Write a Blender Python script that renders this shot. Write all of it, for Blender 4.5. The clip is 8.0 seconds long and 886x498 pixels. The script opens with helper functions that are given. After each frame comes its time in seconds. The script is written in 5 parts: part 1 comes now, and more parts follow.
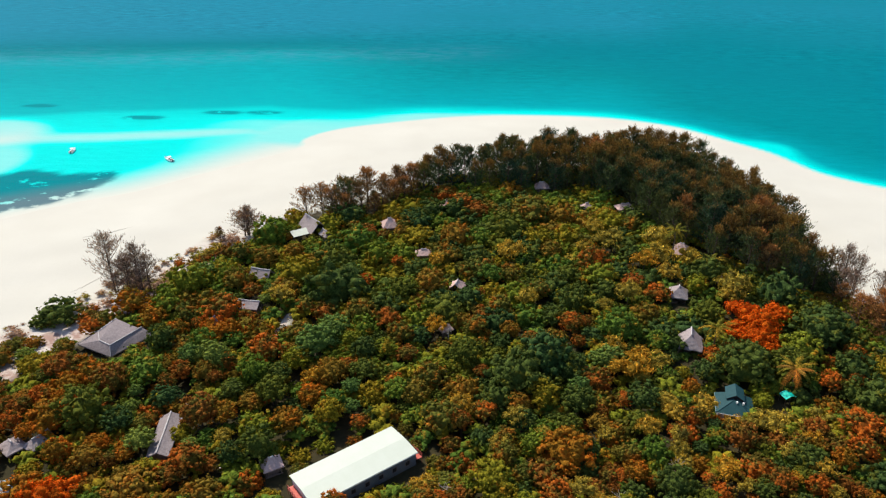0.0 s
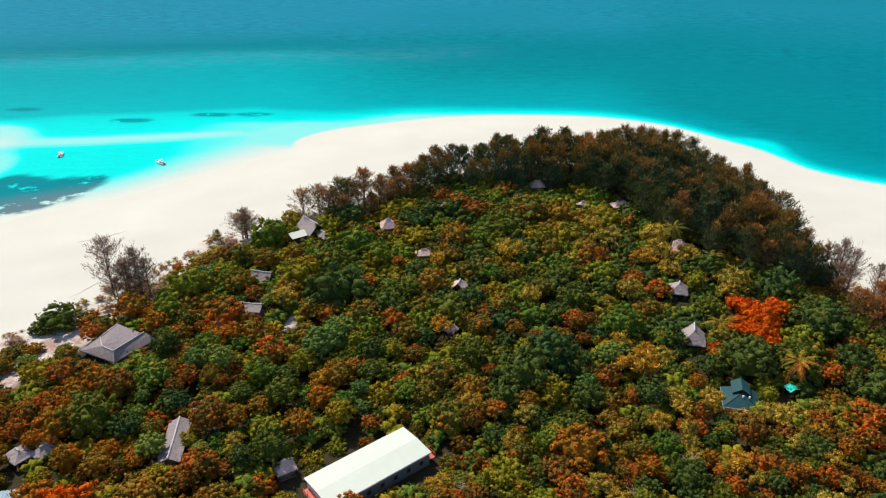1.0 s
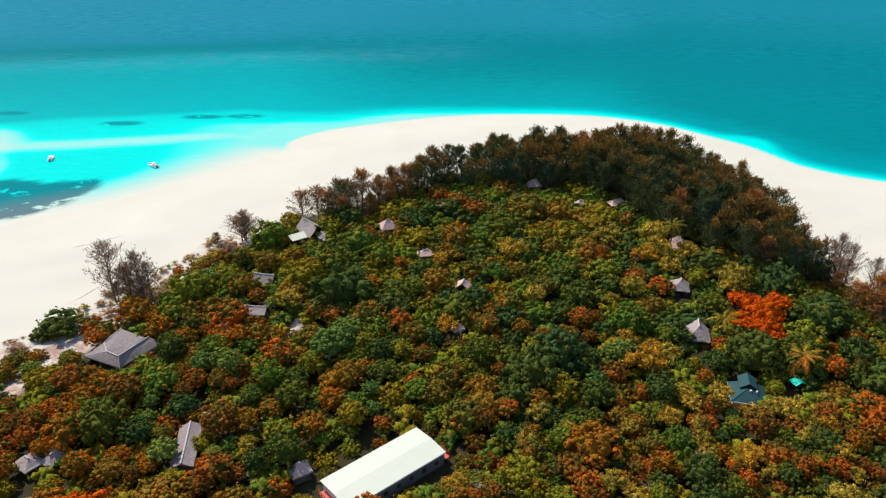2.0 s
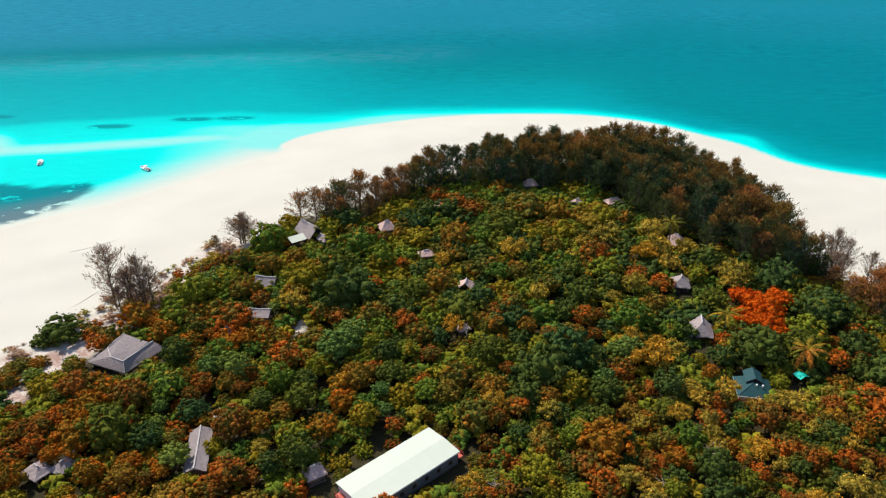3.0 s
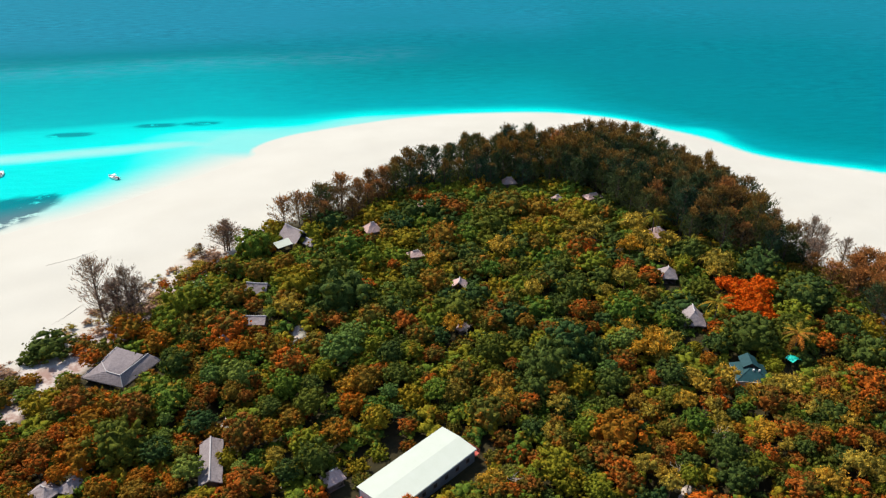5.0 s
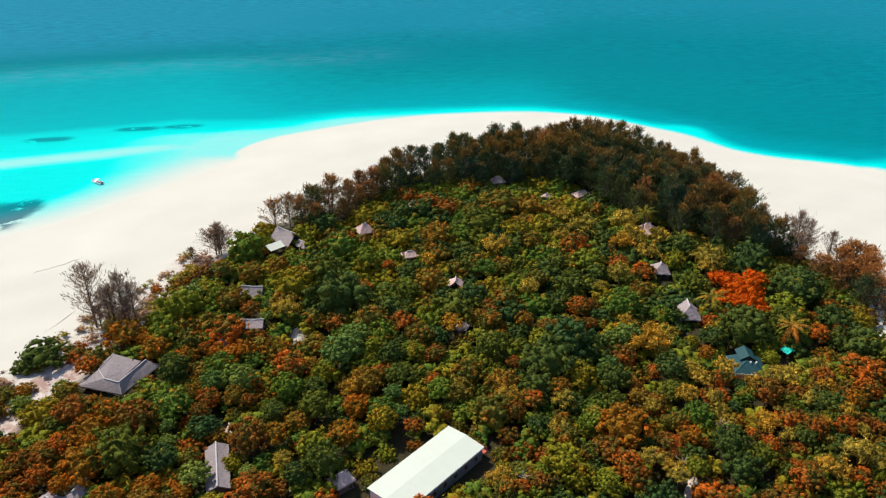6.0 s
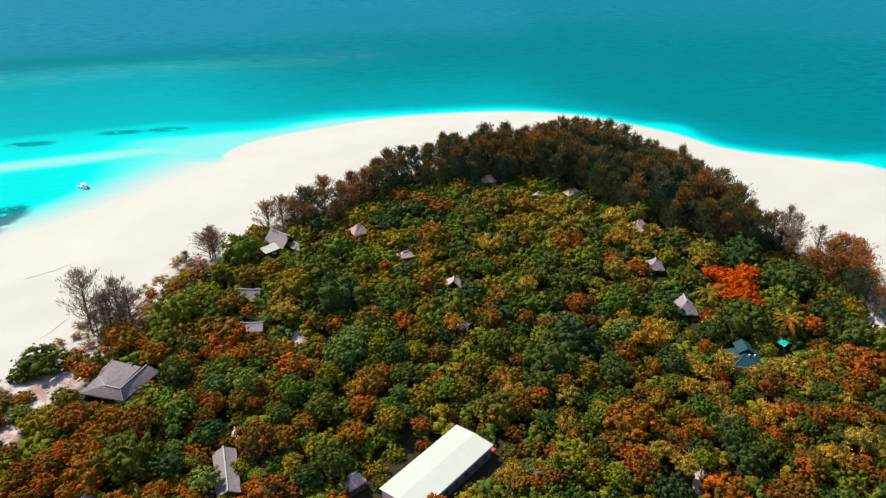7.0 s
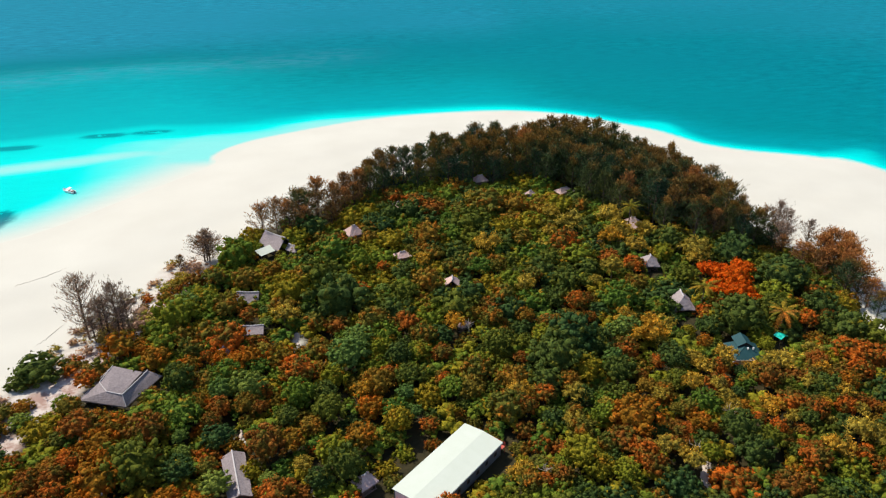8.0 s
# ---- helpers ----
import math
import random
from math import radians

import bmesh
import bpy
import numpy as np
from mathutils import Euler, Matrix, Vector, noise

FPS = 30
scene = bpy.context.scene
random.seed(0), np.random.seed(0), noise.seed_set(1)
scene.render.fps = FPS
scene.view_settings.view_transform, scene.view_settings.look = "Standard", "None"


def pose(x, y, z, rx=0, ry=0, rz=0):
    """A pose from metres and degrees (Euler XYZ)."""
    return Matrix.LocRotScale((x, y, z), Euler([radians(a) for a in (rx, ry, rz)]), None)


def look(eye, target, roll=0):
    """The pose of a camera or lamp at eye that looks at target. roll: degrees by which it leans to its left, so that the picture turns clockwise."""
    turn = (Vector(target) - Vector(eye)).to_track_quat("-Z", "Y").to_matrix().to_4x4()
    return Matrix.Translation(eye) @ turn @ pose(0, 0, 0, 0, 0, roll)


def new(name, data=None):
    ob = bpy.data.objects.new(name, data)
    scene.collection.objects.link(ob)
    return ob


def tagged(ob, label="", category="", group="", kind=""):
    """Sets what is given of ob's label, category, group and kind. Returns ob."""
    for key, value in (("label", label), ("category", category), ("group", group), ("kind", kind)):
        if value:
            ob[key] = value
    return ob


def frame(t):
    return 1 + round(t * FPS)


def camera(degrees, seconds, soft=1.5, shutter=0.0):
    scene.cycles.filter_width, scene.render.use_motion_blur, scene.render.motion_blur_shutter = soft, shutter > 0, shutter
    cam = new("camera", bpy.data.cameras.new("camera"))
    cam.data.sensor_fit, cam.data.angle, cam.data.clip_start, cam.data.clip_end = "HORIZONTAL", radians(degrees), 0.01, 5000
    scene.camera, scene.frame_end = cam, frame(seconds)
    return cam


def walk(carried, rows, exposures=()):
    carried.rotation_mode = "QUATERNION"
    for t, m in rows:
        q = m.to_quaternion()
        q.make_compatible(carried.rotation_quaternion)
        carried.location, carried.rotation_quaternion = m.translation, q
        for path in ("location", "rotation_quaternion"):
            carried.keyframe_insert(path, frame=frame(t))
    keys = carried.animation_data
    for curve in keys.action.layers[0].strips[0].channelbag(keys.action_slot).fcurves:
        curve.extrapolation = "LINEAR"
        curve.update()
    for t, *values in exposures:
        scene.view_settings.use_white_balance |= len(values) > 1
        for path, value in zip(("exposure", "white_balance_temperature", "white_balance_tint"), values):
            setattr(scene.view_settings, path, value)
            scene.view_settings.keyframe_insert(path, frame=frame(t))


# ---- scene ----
cam = camera(62.95, 8.0, 1.24)
# seconds, eye x, y, z, yaw, pitch, roll
PATH = [
    (0.0, -0.35, 1.21, 113.88, 2.10, -27.17, 0.17),
    (0.5, -3.50, 0.97, 113.93, 1.19, -27.16, 0.16),
    (1.0, -6.65, 0.77, 113.97, 0.40, -27.16, 0.15),
    (1.5, -9.81, 0.63, 114.01, -0.45, -27.15, 0.14),
    (3.0, -19.30, 0.49, 114.08, -2.81, -27.11, 0.14),
    (3.5, -22.46, 0.54, 114.09, -4.03, -27.10, 0.14),
    (4.0, -25.63, 0.64, 114.10, -5.14, -27.09, 0.15),
    (4.5, -28.81, 0.79, 114.10, -6.13, -27.07, 0.16),
    (6.0, -38.34, 1.55, 114.06, -9.45, -27.02, 0.20),
    (6.5, -41.52, 1.90, 114.03, -10.49, -27.00, 0.22),
    (7.0, -44.71, 2.30, 114.00, -11.54, -26.98, 0.24),
    (7.5, -47.90, 2.75, 113.96, -12.59, -26.96, 0.27),
    (8.0, -51.09, 3.25, 113.92, -13.58, -26.94, 0.29),
]
walk(cam, [(t, pose(x, y, z, 90 + pitch, 0, yaw) @ pose(0, 0, 0, 0, 0, roll)) for t, x, y, z, yaw, pitch, roll in PATH],
     exposures=[(0.0, 0.25), (8.0, 0.25)])

# ---- daylight ----
SUN_TO = Vector((-0.41, 0.50, 0.765)).normalized()      # towards the sun
world = bpy.data.worlds.new("sky")
scene.world = world
world.use_nodes = True
sky = world.node_tree.nodes.new("ShaderNodeTexSky")
sky.sky_type, sky.sun_disc = "NISHITA", False
sky.sun_elevation = math.asin(SUN_TO.z)
sky.sun_rotation = math.atan2(SUN_TO.x, SUN_TO.y)
background = world.node_tree.nodes["Background"]
background.inputs["Strength"].default_value = 0.13
world.node_tree.links.new(sky.outputs[0], background.inputs["Color"])
sun = new("sun", bpy.data.lights.new("sun", "SUN"))
sun.data.energy, sun.data.angle, sun.data.color = 4.15, radians(0.6), (1.0, 0.94, 0.805)
sun.matrix_world = look(SUN_TO * 300, (0, 0, 0))


# ---- materials ----
class Nodes:
    """Short hand for building a node material."""

    def __init__(self, name, roughness=0.8, specular=0.3):
        self.mat = bpy.data.materials.new(name)
        self.mat.use_nodes = True
        self.tree = self.mat.node_tree
        self.bsdf = self.tree.nodes["Principled BSDF"]
        self.bsdf.inputs["Roughness"].default_value = roughness
        self.bsdf.inputs["Specular IOR Level"].default_value = specular

    def node(self, kind):
        return self.tree.nodes.new(kind)

    def link(self, a, b):
        self.tree.links.new(a, b)

    def coords(self, space="Object", scale=(1, 1, 1)):
        tc = self.node("ShaderNodeTexCoord")
        mp = self.node("ShaderNodeMapping")
        mp.inputs["Scale"].default_value = scale
        self.link(tc.outputs[space], mp.inputs["Vector"])
        return mp.outputs[0]

    def position(self, scale=(1, 1, 1)):
        g = self.node("ShaderNodeNewGeometry")
        mp = self.node("ShaderNodeMapping")
        mp.inputs["Scale"].default_value = scale
        self.link(g.outputs["Position"], mp.inputs["Vector"])
        return mp.outputs[0]

    def noise(self, vector, scale, detail=4.0, rough=0.55):
        n = self.node("ShaderNodeTexNoise")
        n.inputs["Scale"].default_value, n.inputs["Detail"].default_value = scale, detail
        n.inputs["Roughness"].default_value = rough
        self.link(vector, n.inputs["Vector"])
        return n.outputs["Fac"]

    def ramp(self, fac, stops):
        r = self.node("ShaderNodeValToRGB")
        e = r.color_ramp.elements
        while len(e) < len(stops):
            e.new(0.5)
        for el, (p, c) in zip(e, stops):
            el.position, el.color = p, (*c, 1) if len(c) == 3 else c
        self.link(fac, r.inputs[0])
        return r.outputs[0]

    def put(self, value, socket):
        if isinstance(value, (int, float)):
            socket.default_value = value
        elif isinstance(value, tuple):
            socket.default_value = (*value, 1)
        else:
            self.link(value, socket)

    def mix(self, fac, a, b, blend="MIX"):
        m = self.node("ShaderNodeMix")
        m.data_type, m.blend_type = "RGBA", blend
        self.put(fac, m.inputs[0])
        self.put(a, m.inputs[6])
        self.put(b, m.inputs[7])
        return m.outputs[2]

    def calc(self, op, a, b=0.0):
        m = self.node("ShaderNodeMath")
        m.operation = op
        self.put(a, m.inputs[0])
        self.put(b, m.inputs[1])
        return m.outputs[0]

    def attribute(self, name):
        a = self.node("ShaderNodeAttribute")
        a.attribute_name = name
        return a.outputs["Fac"]

    def bump(self, height, strength=0.4, distance=0.05):
        b = self.node("ShaderNodeBump")
        b.inputs["Strength"].default_value, b.inputs["Distance"].default_value = strength, distance
        self.link(height, b.inputs["Height"])
        self.link(b.outputs[0], self.bsdf.inputs["Normal"])

    def colour(self, socket):
        self.link(socket, self.bsdf.inputs["Base Color"])
        return self.mat


def leaf_material(name, stops, joined=False, patch=None, patch_at=0.55, tips=None, tipped=0.8, core=0.85):
    """Foliage: hue by tree, brightness by leaf, patches of another hue (young or dying leaves) by place."""
    n = Nodes(name, 0.8, 0.04)
    tree = n.attribute("tint") if joined else n.node("ShaderNodeObjectInfo").outputs["Random"]
    geo = n.node("ShaderNodeNewGeometry")
    leaf = geo.outputs["Random Per Island"]
    base = n.ramp(tree, stops)
    if patch:
        spots = n.noise(n.position(), 0.33, 3.0)
        fac = n.ramp(spots, [(patch_at - 0.06, (0, 0, 0)), (patch_at + 0.09, (1, 1, 1))])
        base = n.mix(fac, base, patch)
    if tips:                                          # brown twig tips, lighter towards the top: sunlit tops put into the colour
        axes = n.node("ShaderNodeSeparateXYZ")
        n.link(n.coords("Object"), axes.inputs[0])
        high = n.calc("ADD", axes.outputs[2], n.calc("MULTIPLY", n.calc("SUBTRACT", n.noise(n.position(), 0.25, 3.0), 0.5), 0.8))
        high = n.calc("ADD", high, n.calc("MULTIPLY", n.calc("SUBTRACT", n.noise(n.position(), 0.045, 2.0), 0.5), 1.1))
        base = n.mix(n.ramp(high, [(0.80, (0, 0, 0)), (1.30, (tipped, tipped, tipped))]), base, tips)
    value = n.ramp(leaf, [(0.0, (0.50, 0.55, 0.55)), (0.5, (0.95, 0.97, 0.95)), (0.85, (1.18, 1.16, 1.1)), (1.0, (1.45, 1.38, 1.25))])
    # inner clumps toned darker: the shade inside a crown put into the colour
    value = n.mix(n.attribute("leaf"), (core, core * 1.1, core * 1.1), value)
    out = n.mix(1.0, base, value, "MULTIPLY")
    wide = n.ramp(n.noise(n.position(), 0.9, 2.0), [(0.3, (0.7, 0.72, 0.7)), (0.7, (1.2, 1.18, 1.1))])
    col = n.mix(1.0, out, wide, "MULTIPLY")
    sprays = n.noise(n.position(), 1.9, 4.0, 0.7)     # leaf clusters lightened, gaps between them darkened: light and shade painted into the colour
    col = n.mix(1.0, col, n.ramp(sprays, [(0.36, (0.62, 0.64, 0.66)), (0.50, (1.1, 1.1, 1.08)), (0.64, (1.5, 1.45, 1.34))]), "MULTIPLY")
    n.bump(sprays, 0.9, 0.35)
    glow = n.node("ShaderNodeBsdfTranslucent")       # light that passes through the blades
    n.link(n.mix(1.0, col, (1.15, 1.1, 0.6), "MULTIPLY"), glow.inputs["Color"])
    both = n.node("ShaderNodeMixShader")
    both.inputs[0].default_value = 0.14
    n.link(n.bsdf.outputs[0], both.inputs[1])
    n.link(glow.outputs[0], both.inputs[2])
    n.link(both.outputs[0], n.tree.nodes["Material Output"].inputs["Surface"])
    return n.colour(col)


def plain_material(name, a, b, scale=1.5, roughness=0.8, specular=0.3, metal=0.0, stretch=(1, 1, 1), bump=0.0):
    """Two tones mixed by noise at two scales."""
    n = Nodes(name, roughness, specular)
    n.bsdf.inputs["Metallic"].default_value = metal
    v = n.coords("Object", stretch)
    big, fine = n.noise(v, scale, 5.0), n.noise(v, scale * 7.0, 3.0)
    fac = n.calc("ADD", n.calc("MULTIPLY", big, 0.65), n.calc("MULTIPLY", fine, 0.35))
    if bump:
        n.bump(fac, bump, 0.06)
    return n.colour(n.ramp(fac, [(0.32, a), (0.68, b)]))


LEAVES = {
    "green": ([(0.0, (0.090, 0.155, 0.025)), (0.35, (0.144, 0.188, 0.023)), (0.7, (0.225, 0.205, 0.018)), (1.0, (0.32, 0.212, 0.018))], (0.36, 0.160, 0.014), 0.62),
    "dark": ([(0.0, (0.050, 0.090, 0.029)), (0.5, (0.084, 0.108, 0.024)), (1.0, (0.138, 0.136, 0.016))], (0.16, 0.135, 0.015), 0.62),
    "olive": ([(0.0, (0.118, 0.124, 0.024)), (0.5, (0.190, 0.142, 0.023)), (1.0, (0.280, 0.148, 0.021))], (0.42, 0.135, 0.017), 0.57),
    "bronze": ([(0.0, (0.15, 0.118, 0.018)), (0.5, (0.25, 0.130, 0.016)), (1.0, (0.38, 0.140, 0.015))], (0.56, 0.145, 0.014), 0.54),
    "rust": ([(0.0, (0.26, 0.090, 0.018)), (0.5, (0.41, 0.105, 0.017)), (1.0, (0.60, 0.130, 0.016))], (0.14, 0.100, 0.019), 0.495),
    "amber": ([(0.0, (0.46, 0.33, 0.055)), (0.5, (0.66, 0.43, 0.065)), (1.0, (0.72, 0.34, 0.035))], (0.20, 0.15, 0.035), 0.60),
    "grey": ([(0.0, (0.10, 0.165, 0.042)), (0.5, (0.145, 0.20, 0.044)), (1.0, (0.21, 0.235, 0.045))], None, 0.5),
}
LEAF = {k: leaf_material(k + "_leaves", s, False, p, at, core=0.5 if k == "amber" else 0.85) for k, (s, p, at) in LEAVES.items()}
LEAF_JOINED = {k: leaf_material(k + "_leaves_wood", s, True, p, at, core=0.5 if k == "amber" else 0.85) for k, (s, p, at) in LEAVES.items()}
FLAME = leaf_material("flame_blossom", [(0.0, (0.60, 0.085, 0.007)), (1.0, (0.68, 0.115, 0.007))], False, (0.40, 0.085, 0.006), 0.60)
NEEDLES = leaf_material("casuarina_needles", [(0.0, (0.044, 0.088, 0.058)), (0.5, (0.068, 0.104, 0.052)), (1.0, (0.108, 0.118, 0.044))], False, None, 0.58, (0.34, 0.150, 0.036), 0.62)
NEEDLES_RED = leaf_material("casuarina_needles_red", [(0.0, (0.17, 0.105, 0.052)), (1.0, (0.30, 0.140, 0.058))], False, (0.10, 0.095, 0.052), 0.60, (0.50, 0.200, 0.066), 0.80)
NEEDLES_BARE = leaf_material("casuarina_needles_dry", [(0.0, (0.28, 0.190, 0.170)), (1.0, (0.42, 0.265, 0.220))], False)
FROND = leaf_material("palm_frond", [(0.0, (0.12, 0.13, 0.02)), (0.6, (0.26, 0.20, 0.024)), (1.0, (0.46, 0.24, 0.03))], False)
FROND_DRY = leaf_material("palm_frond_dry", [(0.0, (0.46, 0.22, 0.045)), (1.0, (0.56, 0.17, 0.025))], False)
BARK = plain_material("bark", (0.07, 0.05, 0.04), (0.16, 0.12, 0.09), 3.0, 0.9, 0.2, 0, (1, 1, 0.3), 0.5)
THATCH = plain_material("weathered_thatch", (0.265, 0.215, 0.215), (0.41, 0.345, 0.345), 0.9, 0.95, 0.1, 0, (3.0, 3.0, 0.5), 0.6)
THATCH_OLD = plain_material("old_dark_thatch", (0.19, 0.158, 0.162), (0.335, 0.285, 0.288), 0.9, 0.95, 0.1, 0, (3.0, 3.0, 0.5), 0.6)
THATCH_PINK = plain_material("pinkish_thatch", (0.48, 0.31, 0.28), (0.64, 0.46, 0.42), 0.9, 0.95, 0.1, 0, (3.0, 3.0, 0.5), 0.6)
RIDGE = plain_material("pale_ridge_cap", (0.46, 0.42, 0.42), (0.60, 0.56, 0.55), 2.0, 0.8, 0.2)
WHITE_METAL = plain_material("white_painted_sheet", (0.54, 0.575, 0.485), (0.58, 0.61, 0.53), 0.35, 0.55, 0.3)
WHITE_WALL = plain_material("white_plaster", (0.66, 0.62, 0.60), (0.80, 0.76, 0.74), 0.6, 0.85, 0.2)
# darker copy of the plaster: the side walls' shade put into the colour
SHADED_WALL = plain_material("shaded_plaster", (0.11, 0.12, 0.14), (0.17, 0.18, 0.20), 0.6, 0.85, 0.2)
RED_PAINT = plain_material("red_paint", (0.45, 0.06, 0.04), (0.62, 0.16, 0.12), 1.5, 0.6, 0.3)
GREEN_SHEET = plain_material("green_blue_sheet", (0.016, 0.056, 0.064), (0.026, 0.078, 0.088), 0.5, 0.6, 0.12, 0, (1, 1, 1), 0.1)
BLUE_SHEET = plain_material("blue_grey_sheet", (0.20, 0.30, 0.36), (0.32, 0.42, 0.46), 0.7, 0.5, 0.4)
TARP = plain_material("turquoise_tarpaulin", (0.0, 0.42, 0.34), (0.0, 0.60, 0.46), 0.8, 0.6, 0.3)
TIMBER = plain_material("grey_timber", (0.16, 0.11, 0.09), (0.28, 0.20, 0.17), 2.0, 0.85, 0.2, 0, (1, 1, 0.2), 0.3)
# also painted on as the shade inside open gables and the lodge's roof gap
DARK_TIMBER_AND_SHADE = plain_material("dark_timber_and_shade", (0.02, 0.018, 0.018), (0.05, 0.04, 0.04), 2.0, 0.85, 0.2)
HULL = plain_material("white_hull", (0.74, 0.74, 0.74), (0.84, 0.84, 0.82), 1.0, 0.35, 0.5)
HULL_TRIM = plain_material("dark_hull_trim", (0.03, 0.06, 0.08), (0.06, 0.10, 0.12), 1.0, 0.5, 0.4)
SEAT_RED = plain_material("red_brown_seat", (0.35, 0.14, 0.10), (0.45, 0.20, 0.14), 1.0, 0.7, 0.3)
WRACK = plain_material("dry_seaweed", (0.34, 0.29, 0.25), (0.55, 0.49, 0.43), 2.0, 0.95, 0.1)


def ground_material():
    n = Nodes("coral_sand", 0.92, 0.15)
    p = n.position()
    ripple = n.noise(p, 0.035, 6.0)
    grain = n.noise(p, 1.3, 5.0)
    dry = n.ramp(ripple, [(0.3, (0.565, 0.535, 0.465)), (0.7, (0.612, 0.584, 0.512))])
    dry = n.mix(n.calc("MULTIPLY", grain, 0.25), dry, (0.53, 0.49, 0.43))
    rough = n.ramp(n.noise(p, 0.22, 7.0, 0.7), [(0.46, (0, 0, 0)), (0.60, (1, 1, 1))])
    dirty = n.mix(rough, (0.60, 0.52, 0.47), (0.36, 0.23, 0.19))
    col = n.mix(n.attribute("scrub"), dry, dirty)
    # leaf litter, its colour darkened to stand for shade among the trees
    litter = n.ramp(n.noise(p, 0.5, 6.0), [(0.3, (0.022, 0.022, 0.010)), (0.7, (0.055, 0.042, 0.018))])
    col = n.mix(n.attribute("litter"), col, litter)
    n.bump(grain, 0.3, 0.08)
    return n.colour(col)


def water_material():
    n = Nodes("lagoon_water", 0.5, 0.0)
    n.bsdf.inputs["IOR"].default_value = 1.33
    p = n.position()
    drift = n.noise(n.position((0.35, 1.0, 1.0)), 0.012, 4.0)
    depth = n.calc("ADD", n.attribute("depth"), n.calc("MULTIPLY", n.calc("SUBTRACT", drift, 0.5), n.calc("MULTIPLY", n.attribute("depth"), 0.16)))
    # the last stop is lighter and bluer: far sky glare put into the colour
    col = n.ramp(depth, [(0.0, (0.60, 0.58, 0.51)), (0.055, (0.34, 0.585, 0.545)), (0.13, (0.0, 0.64, 0.60)), (0.22, (0.0, 0.465, 0.47)), (0.40, (0.0, 0.285, 0.325)),
                         (0.65, (0.0, 0.190, 0.222)), (0.80, (0.0, 0.165, 0.212)), (1.0, (0.010, 0.190, 0.28))])
    # pale highlights on a band of wave crests, painted into the colour
    crest_glint = n.calc("MULTIPLY", n.attribute("ripple"), n.ramp(n.noise(n.position((0.22, 0.6, 1.0)), 0.30, 5.0, 0.65), [(0.40, (0, 0, 0)), (0.72, (1, 1, 1))]))
    col = n.mix(n.calc("MULTIPLY", crest_glint, 0.6), col, (0.075, 0.25, 0.35))
    swirl = n.noise(n.position((0.8, 1.1, 1)), 0.13, 6.0, 0.6)
    reef = n.calc("MULTIPLY", n.attribute("reef"), n.ramp(n.calc("SUBTRACT", swirl, n.calc("MULTIPLY", n.attribute("bare"), 0.07)), [(0.34, (0.0, 0.0, 0.0)), (0.41, (1, 1, 1))]))
    reef_col = n.mix(n.attribute("bare"), (0.0, 0.185, 0.215), (0.12, 0.16, 0.185))
    col = n.mix(reef, col, reef_col)
    swell = n.noise(n.position((0.40, 1.0, 1.0)), 0.20, 5.0, 0.68)
    gusts = n.ramp(n.noise(n.position((0.5, 1.0, 1.0)), 0.008, 3.0), [(0.38, (0.25, 0.25, 0.25)), (0.62, (1, 1, 1))])
    # light and dark sides of the waves, painted into the water colour
    streak = n.calc("ADD", n.calc("MULTIPLY", n.calc("SUBTRACT", swell, 0.5), gusts), 0.5)
    col = n.mix(n.calc("MULTIPLY", n.attribute("depth"), 0.95), col, n.mix(1.0, col, n.ramp(streak, [(0.34, (0.62, 0.70, 0.74)), (0.66, (1.28, 1.22, 1.18))]), "MULTIPLY"))
    waves = n.calc("ADD", n.noise(n.position((0.45, 1.0, 1.0)), 0.22, 5.0, 0.6), n.calc("MULTIPLY", n.noise(p, 1.1, 3.0), 0.35))
    n.bump(waves, 0.55, 0.8)
    sheen = n.node("ShaderNodeBsdfGlossy")
    sheen.inputs["Roughness"].default_value = 0.28
    n.link(n.bsdf.inputs["Normal"].links[0].from_socket, sheen.inputs["Normal"])
    both = n.node("ShaderNodeMixShader")
    grazing = n.node("ShaderNodeFresnel")
    grazing.inputs["IOR"].default_value = 1.33
    n.link(n.calc("MULTIPLY", grazing.outputs[0], 0.035), both.inputs[0])
    n.link(n.bsdf.outputs[0], both.inputs[1])
    n.link(sheen.outputs[0], both.inputs[2])
    n.link(both.outputs[0], n.tree.nodes["Material Output"].inputs["Surface"])
    return n.colour(col)


# ---- shared building blocks ----
def merged(pieces):
    """Join (vertices, quads, triangles) pieces into one such triple."""
    vs, qs, ts, at = [], [], [], 0
    for v, q, t in pieces:
        vs.append(v)
        qs.append(np.asarray(q, int).reshape(-1, 4) + at)
        ts.append(np.asarray(t, int).reshape(-1, 3) + at)
        at += len(v)
    return np.concatenate(vs), np.concatenate(qs), np.concatenate(ts)


